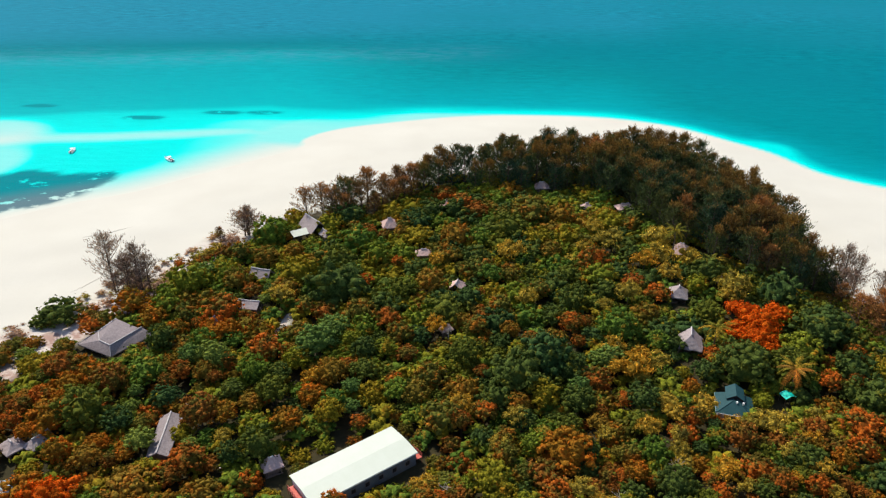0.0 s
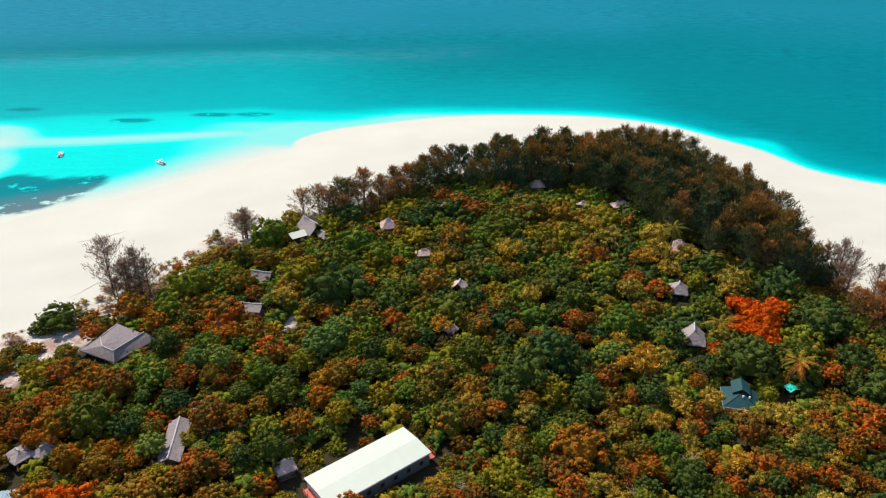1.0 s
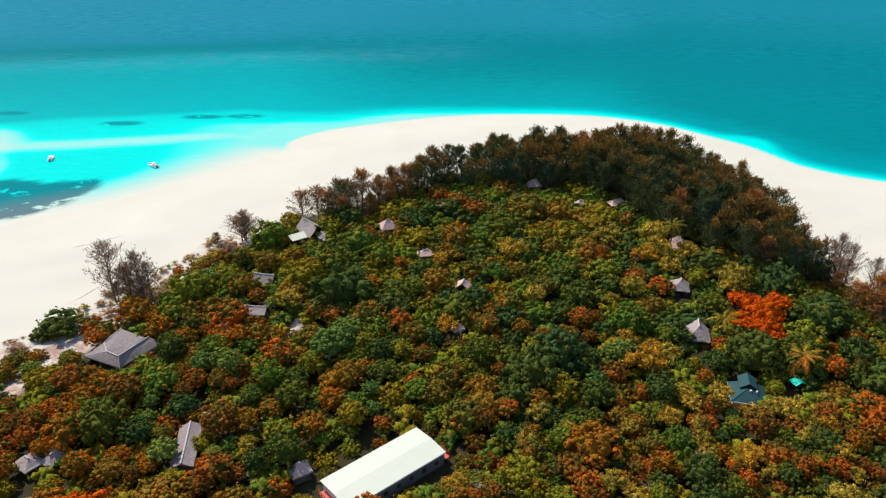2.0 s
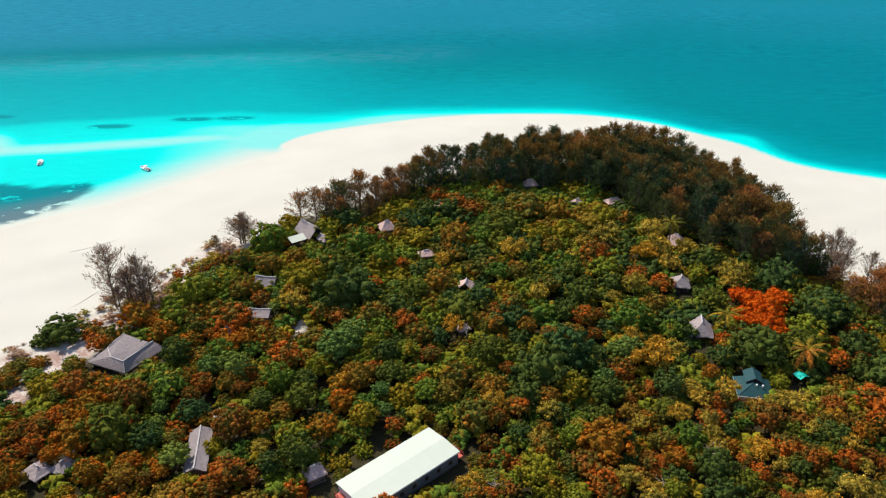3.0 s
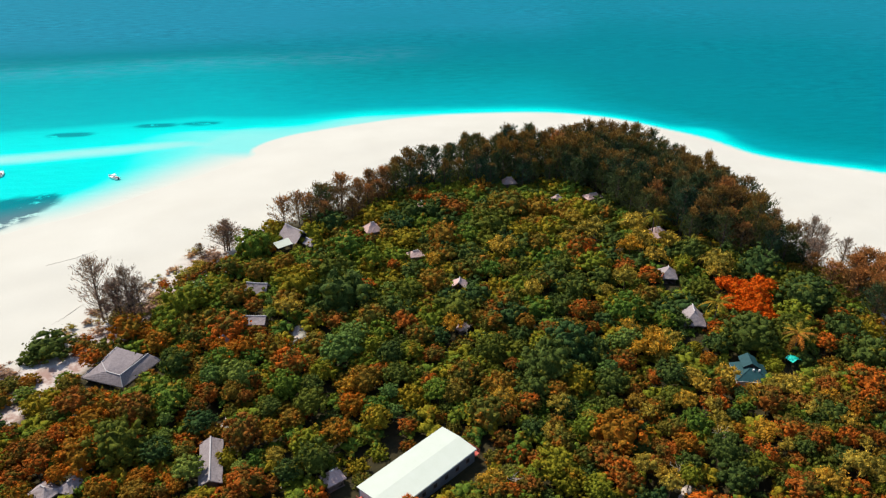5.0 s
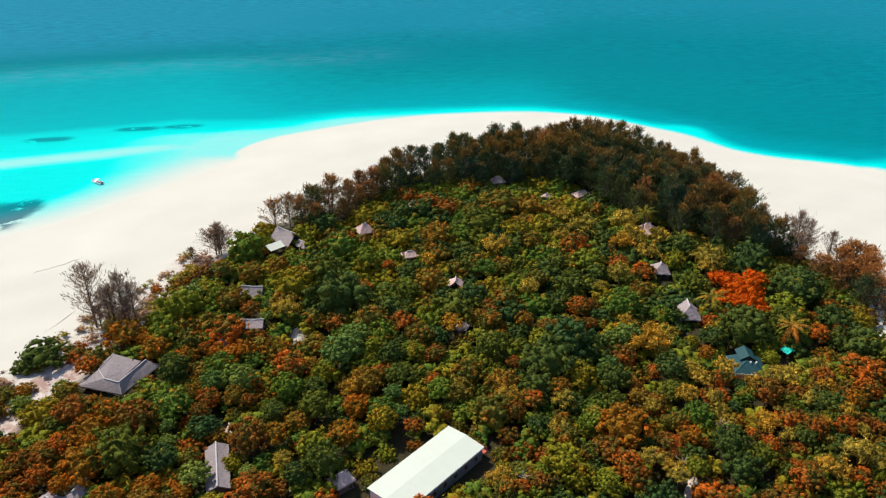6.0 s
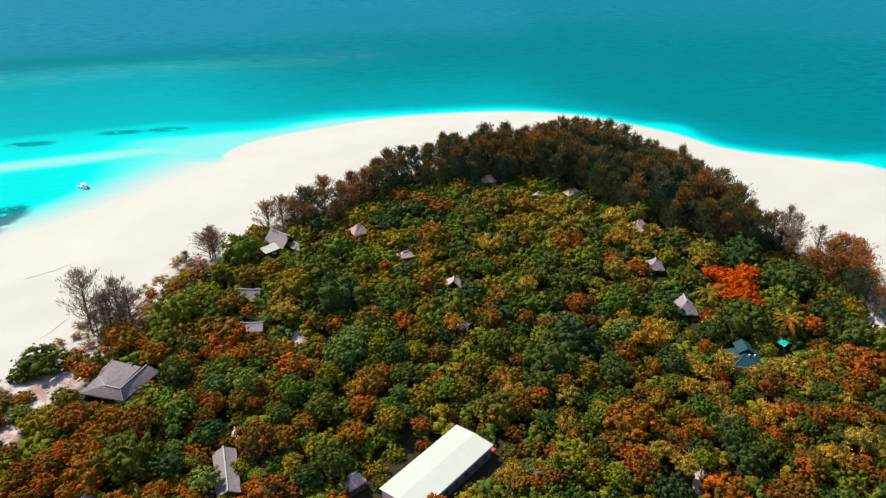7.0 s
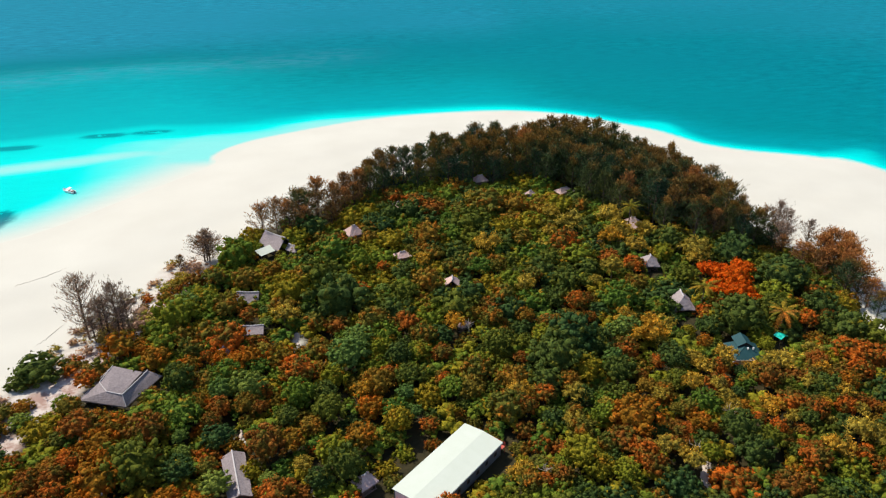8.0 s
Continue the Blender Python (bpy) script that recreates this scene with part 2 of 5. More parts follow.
def mesh_of(name, shape, material, attributes=None, smooth=False):
    v, q, t = shape
    me = bpy.data.meshes.new(name)
    me.vertices.add(len(v))
    me.vertices.foreach_set("co", np.asarray(v, np.float32).ravel())
    me.loops.add(q.size + t.size)
    me.loops.foreach_set("vertex_index", np.concatenate([q.ravel(), t.ravel()]).astype(np.int32))
    me.polygons.add(len(q) + len(t))
    me.polygons.foreach_set("loop_start", np.concatenate([np.arange(len(q)) * 4, q.size + np.arange(len(t)) * 3]).astype(np.int32))
    if smooth:
        me.polygons.foreach_set("use_smooth", np.ones(len(q) + len(t), bool))
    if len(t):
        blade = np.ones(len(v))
        blade[t.ravel()] = 0.0          # 0 inside a crown, where shade is painted in; 1 on its outer sprays
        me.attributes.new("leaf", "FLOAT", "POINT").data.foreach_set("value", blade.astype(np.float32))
    elif "eaves" in material.name or "needle" in material.name or "frond" in material.name or "blossom" in material.name:
        me.attributes.new("leaf", "FLOAT", "POINT").data.foreach_set("value", np.ones(len(v), np.float32))
    for key, values in (attributes or {}).items():
        me.attributes.new(key, "FLOAT", "POINT").data.foreach_set("value", np.asarray(values, np.float32))
    me.update(calc_edges=True)
    me.materials.append(material)
    return me


def part(name, bm, material, parent, label=""):
    me = bpy.data.meshes.new(name)
    bmesh.ops.recalc_face_normals(bm, faces=bm.faces)
    bm.to_mesh(me)
    bm.free()
    me.materials.append(material)
    ob = new(name, me)
    ob.parent = parent
    return tagged(ob, label)


def hang(name, me, parent, m=None, label=""):
    ob = new(name, me)
    ob.parent = parent
    if m is not None:
        ob.matrix_basis = m
    return tagged(ob, label)


def thing(name, label, category, m=None, group="", kind=""):
    ob = new(name)
    ob.empty_display_size = 0.5
    if m is not None:
        ob.matrix_basis = m
    return tagged(ob, label, category, group, kind)


def box(bm, x0, y0, z0, x1, y1, z1, bevel=0.0):
    made = bmesh.ops.create_cube(bm, size=1.0, matrix=Matrix.LocRotScale(((x0 + x1) / 2, (y0 + y1) / 2, (z0 + z1) / 2), None, (abs(x1 - x0), abs(y1 - y0), abs(z1 - z0))))
    if bevel:
        edges = {e for v in made["verts"] for e in v.link_edges}
        bmesh.ops.bevel(bm, geom=list(edges), offset=bevel, segments=1, affect="EDGES")
    return bm


def tube(points, radii, sides=6):
    """A bent tapering tube as (vertices, quads, triangles)."""
    rings = []
    points = [np.asarray(p, float) for p in points]
    for i, (p, r) in enumerate(zip(points, radii)):
        d = points[min(i + 1, len(points) - 1)] - points[max(i - 1, 0)]
        d = d / (np.linalg.norm(d) + 1e-9)
        a = np.cross(d, (0.31, 0.87, 0.11))
        a /= np.linalg.norm(a)
        b = np.cross(d, a)
        th = np.arange(sides) * 2 * np.pi / sides
        rings.append(p + r * (np.cos(th)[:, None] * a + np.sin(th)[:, None] * b))
    v = np.concatenate(rings)
    q = [(i * sides + k, i * sides + (k + 1) % sides, (i + 1) * sides + (k + 1) % sides, (i + 1) * sides + k) for i in range(len(points) - 1) for k in range(sides)]
    return v, np.array(q), np.zeros((0, 3), int)


def spline(points, steps=8):
    """A closed smooth curve through a few corners."""
    p = np.array(points, float)
    out = []
    for i in range(len(p)):
        a, b, c, d = p[i - 1], p[i], p[(i + 1) % len(p)], p[(i + 2) % len(p)]
        for k in range(steps):
            t = k / steps
            out.append(0.5 * (2 * b + (c - a) * t + (2 * a - 5 * b + 4 * c - d) * t * t + (3 * b - a - 3 * c + d) * t ** 3))
    return np.array(out)


def signed_distance(xy, ring):
    """Distance of points to a closed curve, positive inside."""
    best, inside = np.full(len(xy), 1e9), np.zeros(len(xy), bool)
    for a, b in zip(ring, np.roll(ring, -1, 0)):
        d = b - a
        t = np.clip(((xy - a) @ d) / (d @ d + 1e-9), 0, 1)
        best = np.minimum(best, np.hypot(*(xy - a - t[:, None] * d).T))
        hit = (a[1] > xy[:, 1]) != (b[1] > xy[:, 1])
        inside ^= hit & (xy[:, 0] < (b[0] - a[0]) * (xy[:, 1] - a[1]) / (b[1] - a[1] + 1e-12) + a[0])
    return np.where(inside, best, -best)


def ease(v, lo, hi):
    t = np.clip((np.asarray(v, float) - lo) / (hi - lo), 0, 1)
    return t * t * (3 - 2 * t)


def waver(x, y, scale, seed=0.0):
    """Cheap smooth noise from a few sines, about -1 to 1."""
    x, y = np.asarray(x) * scale, np.asarray(y) * scale
    return (np.sin(x * 1.7 + y * 0.6 + seed) + np.sin(x * -0.8 + y * 1.9 + seed * 2.3) + np.sin(x * 2.9 + y * 2.3 + seed * 0.7) * 0.6) / 2.6


# ---- the island: ground and sea ----
SHORE = spline([(210, 255), (194, 273), (181, 281), (165, 290), (152, 302), (146, 314), (139, 328), (127, 342), (106, 364), (78, 377), (48, 381), (17, 381), (-8, 377), (-26, 371), (-44, 364), (-60, 357),
                (-71, 349), (-77, 342), (-80, 335), (-80, 325), (-95, 309), (-117, 287), (-136, 268), (-151, 259), (-163, 250), (-176, 239), (-225, 205), (-250, 120), (-190, -20), (-60, -95), (90, -80), (200, 20), (232, 150)])
WOOD = spline([(-61, 246), (-68, 231), (-75, 220), (-80, 209), (-86, 197), (-91, 187), (-97, 177), (-104, 168), (-110, 158), (-121, 152), (-150, 138), (-165, 80), (-140, -10), (-50, -60), (60, -50), (110, 30),
               (103, 100), (104, 128), (109, 150), (120, 166), (124, 178), (113, 190), (114, 218), (110, 248), (98, 278), (86, 299), (56, 304), (26, 300), (-4, 288), (-26, 270), (-46, 256)])


def ground_height(x, y):
    xy = np.stack([np.ravel(x), np.ravel(y)], 1).astype(float)
    s = signed_distance(xy, SHORE)
    land = 1.6 * ease(s, 0, 45) + 0.02 * np.clip(s, 0, 20)
    sea = -0.15 - 0.05 * np.clip(-s, 0, 100)
    return np.where(s > 0, land, np.maximum(sea, 0.0 * s - 5.5) * ease(-s, -0.1, 4)), s


def spread(fine_lo, fine_hi, step, reach):
    """Grid lines, close together in the middle and wide apart towards the horizon."""
    inner = np.arange(fine_lo, fine_hi + step, step)
    grow = np.cumsum(step * 1.22 ** np.arange(1, 60))
    lo = fine_lo - grow[grow < reach + fine_lo][::-1]
    hi = fine_hi + grow[grow < reach - fine_hi]
    return np.concatenate([[-reach], lo, inner, hi, [reach]])


def sheet(xs, ys):
    gx, gy = np.meshgrid(xs, ys)
    i = np.arange(len(xs) * len(ys)).reshape(len(ys), len(xs))
    q = np.stack([i[:-1, :-1], i[:-1, 1:], i[1:, 1:], i[1:, :-1]], -1).reshape(-1, 4)
    return gx.ravel(), gy.ravel(), q


def build_ground():
    x, y, q = sheet(spread(-180, 180, 3.0, 3200), spread(60, 400, 3.0, 3200))
    z, s = ground_height(x, y)
    xy = np.stack([x, y], 1)
    w = signed_distance(xy, WOOD) + 2.5 * waver(x, y, 0.21) + 1.2 * waver(x, y, 0.7, 3)
    near_wood = ease(w, -17, -4) * ease(x, -70, -85) * ease(y, 262, 240)
    litter = ease(w, -1.0, 4.0)
    for px, py, r in ((112, 188, 5.0), (-108, 164, 4.5), (-113, 162, 7.0), (-116.5, 145, 4.2), (-64.9, 134.8, 1.8), (-50.7, 171.7, 2.4)):
        litter *= ease(np.hypot(x - px, y - py), r * 0.7, r * 1.4)
    z = z + 0.25 * waver(x, y, 0.16, 5) * ease(s, 25, 50)
    me = mesh_of("ground", (np.stack([x, y, z], 1), q, np.zeros((0, 3), int)), ground_material(), {"litter": litter, "scrub": near_wood}, True)
    return tagged(new("ground", me), "white coral sand beach with leaf litter under the wood", "sand", kind="structure")


def build_water():
    x, y, q = sheet(spread(-300, 280, 2.2, 3200), spread(215, 430, 2.2, 3200))
    s = -signed_distance(np.stack([x, y], 1), SHORE)
    for cx, cy, far, pull in ((148, 337, 13, 9), (226, 278, 15, 13)):      # shallow shoals off the eastern beach
        s = np.maximum(s - pull * np.exp(-((x - cx) ** 2 + (y - cy) ** 2) / far ** 2) * ease(s, 0, 6), np.minimum(s, 3.2))
    north = np.interp(s, [0, 3, 9, 15, 22, 85, 150, 300], [0.02, 0.12, 0.17, 0.34, 0.42, 0.62, 0.76, 0.95])
    edge_y = np.interp(x, [-130, -101, -79, -62, -44, -20, 20, 60], [360, 369, 376, 379, 380.5, 383, 385.5, 384])      # where the pale flats drop into the blue
    flats = np.interp(y - edge_y, [-60, -12, -4, 0, 5, 10, 15, 24, 85, 150, 300], [0.070, 0.075, 0.085, 0.10, 0.15, 0.19, 0.34, 0.42, 0.62, 0.76, 0.95]) * ease(s, -0.5, 2.5)
    calm = ease(x, 40, -25)
    north = north * (1 - calm) + flats * calm
    east = np.interp(s, [0, 2.5, 6, 13, 40, 150, 400], [0.03, 0.13, 0.20, 0.48, 0.66, 0.76, 0.90])
    bar_y = 348.5 - 0.18 * np.abs(x + 111) + 1.5 * waver(x, 0 * x, 0.05)
    half = 8.0 + 0.14 * np.clip(-205 - x, 0, 60)
    bar = np.exp(-(((y - bar_y) / half) ** 2)) * ease(x, -60, -125)
    pale = ease(x, -165, -100) * ease(y, 290, 312) * ease(y, 378, 364)
    lagoon = 0.15 * np.maximum(ease(s, -3, 33), 0.86 * ease(s, -0.5, 2.5) * ease(y, 320, 336)) * (1 - np.maximum(0.52 * bar, 0.33 * pale))
    outer = np.interp(y - bar_y, [14, 30, 42, 49, 182, 209, 254, 364], [0.0, 0.02, 0.05, 0.19, 0.29, 0.55, 0.78, 0.95])
    west = np.maximum(lagoon, lagoon + outer)
    west = np.where(y > 250, west, 0.155 * ease(s, 0, 30))
    west = west * (1 - 0.55 * ease(np.hypot((x + 243) / 34, (y - 341) / 25), 1.2, 0.6)) * (1 - 0.40 * ease(np.hypot((x + 215) / 18, (y - 297) / 26), 1.2, 0.6))
    we, ww = ease(x + 0.25 * (380 - y), 60, 130), ease((x - 0.4 * np.clip(y - 374, 0, 160) + 30) / (44 + 1.0 * np.clip(y - 374, 0, 160)), 0, -1)
    depth = north * (1 - we) * (1 - ww) + east * we + west * ww * (1 - we)
    # weed-grown reef flats
    rim = signed_distance(np.stack([x + 3 * waver(x, y, 0.2), y + 2 * waver(y, x, 0.3)], 1), spline([(-205, 282), (-189, 291), (-172, 287), (-150, 291), (-151, 277), (-157, 263), (-172, 249), (-192, 238), (-240, 225), (-240, 265)], 5))
    reef = ease(rim, -2.0, 2.5)
    for cx, cy, a, b in ((-173, 369, 11, 4.0), (-134, 380, 11, 3.6), (-112, 381, 10, 3.4), (-240, 388, 10, 3.5)):
        reef = np.maximum(reef, 0.85 * ease(1.25 - np.hypot((x - cx) / a, (y - cy) / b), 0.0, 0.5))
    bare = 0.8 * ease(y - 0.55 * (x + 190), 268, 246)
    edge = 530 + 0.10 * (x + 60) + 8 * waver(x, y, 0.02)
    ripple = np.exp(-(((y - edge) / 22) ** 2)) * ease(x, 60, -40)
    me = mesh_of("water", (np.stack([x, y, 0 * x], 1), q, np.zeros((0, 3), int)), water_material(), {"depth": depth, "reef": reef, "bare": bare, "ripple": ripple}, True)
    return tagged(new("water", me), "clear turquoise sea over pale sand and dark reef", "sea", kind="structure")


ground = build_ground()
water = build_water()


def height_at(x, y):
    return float(ground_height([x], [y])[0][0]) + 0.0


# ---- plants ----
rng = np.random.default_rng(7)
NO_TRI = np.zeros((0, 3), int)
NO_QUAD = np.zeros((0, 4), int)


def ball(detail):
    """A small faceted ball without its underside."""
    bm = bmesh.new()
    bmesh.ops.create_icosphere(bm, subdivisions=detail, radius=1.0)
    v = np.array([p.co[:] for p in bm.verts])
    t = np.array([[p.index for p in f.verts] for f in bm.faces])
    bm.free()
    return v, t[v[t][:, :, 2].mean(1) > -0.55]


BALL_V, BALL_T = ball(1)


def cards(at, out, long, wide, tilt):
    """Leaf sprays: bent diamonds at places, turned about outward directions."""
    n = len(at)
    out = out + rng.normal(0, tilt, (n, 3))
    out /= np.linalg.norm(out, axis=1)[:, None]
    u = np.cross(out, rng.normal(0, 1, (n, 3)))
    u /= np.linalg.norm(u, axis=1)[:, None]
    w = np.cross(out, u)
    L, W = long[:, None], wide[:, None]
    v = np.stack([at - u * L, at + w * W + out * W * 0.25, at + u * L - out * L * 0.2, at - w * W + out * W * 0.25], 1)
    q = np.arange(4 * n).reshape(n, 4)
    return v.reshape(-1, 3), q, NO_TRI


def crown_shape(clumps, count, size, tall=0.6, straps=False, skirt=0.30, ragged=0.16, core=0.74):
    """A crown of radius 1: uneven leaf clumps set over a dome, each covered in small sprays, with open gaps between."""
    shift = Vector(rng.uniform(-40, 40, 3))
    k = np.arange(clumps) + 0.5
    dz = 1 - (1 + skirt) * k / clumps
    turn = k * 2.39996 + rng.normal(0, 0.25, clumps)
    flat = np.sqrt(np.maximum(0, 1 - dz * dz))
    ways = np.stack([flat * np.cos(turn), flat * np.sin(turn), dz], 1)
    pieces = [(BALL_V * (0.72, 0.72, tall * 0.70) + (0, 0, -0.04), NO_QUAD, BALL_T)]
    per = count // clumps
    for d in ways:
        p = Vector(d)
        reach = 0.86 + 1.6 * ragged * noise.noise(p * 1.5 + shift) + ragged * noise.noise(p * 3.1 - shift) + rng.normal(0, 0.045)
        c = d * reach * (1, 1, tall)
        r = rng.uniform(0.55, 1.35) * 1.30 / np.sqrt(clumps)
        a = rng.uniform(0, np.pi)
        long = np.array((np.cos(a), np.sin(a), 0.0))
        squash = np.array((1, 1, rng.uniform(0.5, 0.75)))
        stretch = rng.uniform(0.1, 0.6)
        lump = 1 + 0.30 * np.sin(BALL_V @ rng.normal(0, 3.2, (3, 1)))
        body = BALL_V * r * core * squash * lump
        pieces.append((c + body + (body @ long)[:, None] * long * stretch, NO_QUAD, BALL_T))
        out = rng.normal(0, 1, (per, 3)) + 0.75 * d + (0, 0, 0.50)
        out /= np.linalg.norm(out, axis=1)[:, None]
        at = out * squash * (r * rng.uniform(0.66, 1.42, per)[:, None])
        at = c + at + (at @ long)[:, None] * long * stretch
        if straps:
            pieces.append(cards(at, np.cross(out, rng.normal(0, 1, (per, 3))) + 0.9 * out, size * rng.uniform(1.1, 1.9, per), size * rng.uniform(0.25, 0.42, per), 0.2))
        else:
            pieces.append(cards(at, out * (1, 1, 1.2), size * rng.uniform(0.6, 1.5, per), size * rng.uniform(0.4, 0.8, per), 0.5))
    return merged(pieces)


CROWN_SHAPES = [crown_shape(56 + 9 * (k % 4), 530, 0.060, 0.56 + 0.08 * (k % 4), skirt=0.45) for k in range(12)]
FAR_SHAPES = [crown_shape(30 + 4 * (k % 3), 270, 0.080, 0.60 + 0.08 * (k % 3), skirt=0.5) for k in range(6)]
PLAIN_SHAPES = [crown_shape(18, 170, 0.095, 0.52) for k in range(4)]
TUFT_SHAPES = [crown_shape(13 + 2 * k, 400, 0.105, 0.62, True, 0.35, 0.26) for k in range(4)]
SPARSE_SHAPES = [crown_shape(9, 36, 0.17, 0.52) for k in range(4)]
LOW_SHAPES = [crown_shape(7, 42, 0.175, 0.6) for k in range(4)]
SHRUB_SHAPES = [crown_shape(9, 240, 0.10, 0.62, ragged=0.4, core=0.5) for k in range(4)]
FLAT_SHAPES = [crown_shape(34 + k, 760, 0.055, 0.36, ragged=0.26) for k in range(3)]


def trunk_shape(height, reach):
    """A forked trunk for a crown of radius 1, standing from -height to the crown."""
    pieces = [tube([(0, 0, -height), (0.03, 0.02, -height * 0.5), (0, 0, -0.15)], [0.055, 0.045, 0.035], 5)]
    for k in range(4):
        a = k * 2 * np.pi / 4 + rng.uniform(-0.4, 0.4)
        pieces.append(tube([(0, 0, -height * 0.45 + 0.05 * k), (0.3 * reach * np.cos(a), 0.3 * reach * np.sin(a), -0.1), (0.55 * reach * np.cos(a), 0.55 * reach * np.sin(a), 0.18)], [0.03, 0.022, 0.010], 3))
    return merged(pieces)


TRUNK_MESHES = [mesh_of("trunk", trunk_shape(1.0, 1.0), BARK, smooth=True) for k in range(3)]
CROWN_MESHES = {}
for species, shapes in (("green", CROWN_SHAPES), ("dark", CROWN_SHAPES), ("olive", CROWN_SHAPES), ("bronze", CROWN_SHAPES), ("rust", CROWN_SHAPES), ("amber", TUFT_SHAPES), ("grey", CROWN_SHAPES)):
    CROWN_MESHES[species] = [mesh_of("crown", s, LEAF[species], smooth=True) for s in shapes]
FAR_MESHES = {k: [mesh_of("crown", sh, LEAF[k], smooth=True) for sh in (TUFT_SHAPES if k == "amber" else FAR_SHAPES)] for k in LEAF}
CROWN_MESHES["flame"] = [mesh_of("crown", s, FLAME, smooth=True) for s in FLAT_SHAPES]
TREE_WORDS = {
    "green": ("broadleaf_tree", "green broadleaf tree with a lumpy crown in the wood", "tree"),
    "dark": ("broadleaf_tree", "dense dark green broadleaf tree in the wood", "tree"),
    "olive": ("olive_green_tree", "olive to ochre leaved tree in the wood", "tree"),
    "bronze": ("bronze_leaved_tree", "broad dark tree with bronze-brown leaf tops", "tree"),
    "rust": ("rust_leaved_tree", "tree with rust-orange leaves among green trees", "tree"),
    "amber": ("screw_pine", "yellowish tufted screw pine with strap leaves", "tree"),
    "grey": ("grey_green_tree", "pale grey-green tree with tufted leaves", "tree"),
    "flame": ("flame_tree", "flame tree covered in bright orange-red blossom", "tree"),
}


def plant_tree(species, x, y, r, crown_z, tall=1.0):
    """One tree, standing on the ground, with a trunk and a crown."""
    name, label, category = TREE_WORDS[species]
    foot = 1.9
    root = thing(name, label, category, pose(x, y, foot, 0, 0, rng.uniform(0, 360)), name.replace("_", " ") + "s of the wood")
    lift = crown_z - foot
    meshes = FAR_MESHES[species] if y > 168 and species in FAR_MESHES else CROWN_MESHES[species]
    k = int(rng.integers(len(meshes)))
    crown = hang("crown", meshes[k], root)
    crown.matrix_basis = Matrix.LocRotScale((0, 0, lift), None, (r, r * rng.uniform(0.88, 1.1), r * tall))
    trunk = hang("trunk", TRUNK_MESHES[k % 3], root)
    trunk.matrix_basis = Matrix.LocRotScale((0, 0, lift), None, (r * 0.9, r * 0.9, lift + 0.3))
    return root


# notable trees: x, y, crown radius
DARK_NORTHWEST = [(-70.8, 164.8, 2.6), (-86.4, 166.9, 3.9), (-118.6, 167.5, 3.3), (-115.3, 170.3, 6.3), (-38.7, 184.9, 9), (-18.9, 185.1, 4.4), (-41.6, 199.6, 6.2),
    (-16.1, 200.7, 3.9), (-42.6, 235, 6.1)]
DARK_NORTHEAST = [(94.4, 166.5, 7.5), (61.3, 172.1, 6.5), (24.7, 172.7, 3.9), (-5.9, 174.3, 6.2), (-0.3, 180, 4.3), (30.1, 180.2, 4.8), (73.9, 197.4, 5.6), (13.7, 227.9,
    6.6), (-5.7, 243.7, 4.6)]
DARK_SOUTHWEST = [(-28.7, 115.1, 3.6), (-49.6, 115.6, 2.8), (-43.9, 117.5, 4.4), (-77.7, 124.9, 3.7), (-92.8, 125.1, 5.9), (-86.4, 127, 6.9), (-54.4, 128.2, 3), (-93.7,
    132.2, 2.7), (-69.9, 133.6, 3.4), (-55.2, 136, 3.1), (-45.6, 136, 4), (-94.9, 137.1, 3.9), (-46, 143.5, 3.3), (-24.9, 145.3, 3.7), (-25.9, 155, 3.8), (-79.8, 156.1,
    4.1)]
DARK_SOUTHEAST = [(66.7, 105.2, 3.1), (47.7, 105.5, 3.1), (68.8, 113.6, 2.2), (25.5, 114.2, 2.7), (21.7, 117.6, 6.1), (71.5, 118, 3.9), (4.1, 123.1, 3), (32.1, 125, 3.4),
    (13.3, 128.9, 3.1), (39.4, 129.9, 3.2), (26.2, 135.6, 4.2), (41.4, 136.7, 4.2), (7.8, 136.8, 4.8), (12.7, 143.1, 6.9), (49.8, 146.5, 6.4), (25.6, 147.7, 5.1), (79.9,
    149.9, 5.6), (19.6, 150.4, 7.2), (69.2, 150.4, 7.4), (0.1, 152.4, 4.5)]
GREEN_NORTHWEST = [(-63.9, 162, 3.7), (-78.4, 162.9, 3.2), (-85, 173.6, 4), (-95.7, 174.7, 4.6), (-88.1, 180.6, 2.8), (-82.9, 185.2, 6.2), (-17.6, 190.8, 2.7), (-74.6,
    192.5, 4), (-51.5, 192.8, 5.8), (-29.2, 205.9, 4.7), (-36.5, 214.6, 7.1), (-67.2, 219.7, 6), (-16.5, 221, 5), (-47.9, 222, 5.3)]
GREEN_NORTHEAST = [(50.3, 161.2, 3.4), (40.7, 165.9, 6.3), (101.6, 172.9, 3.7), (67.6, 174.7, 3.6), (91, 186.1, 6.7), (68.6, 191.4, 3.2), (7.2, 194.7, 3.5), (41.4, 194.9,
    5), (52.7, 209.7, 3.8), (3.8, 221.2, 4.8), (23.5, 221.4, 4.3), (-6.6, 233.8, 2.4), (64, 234.1, 2.7), (49.5, 235.6, 5.4), (43.3, 244, 4.7)]
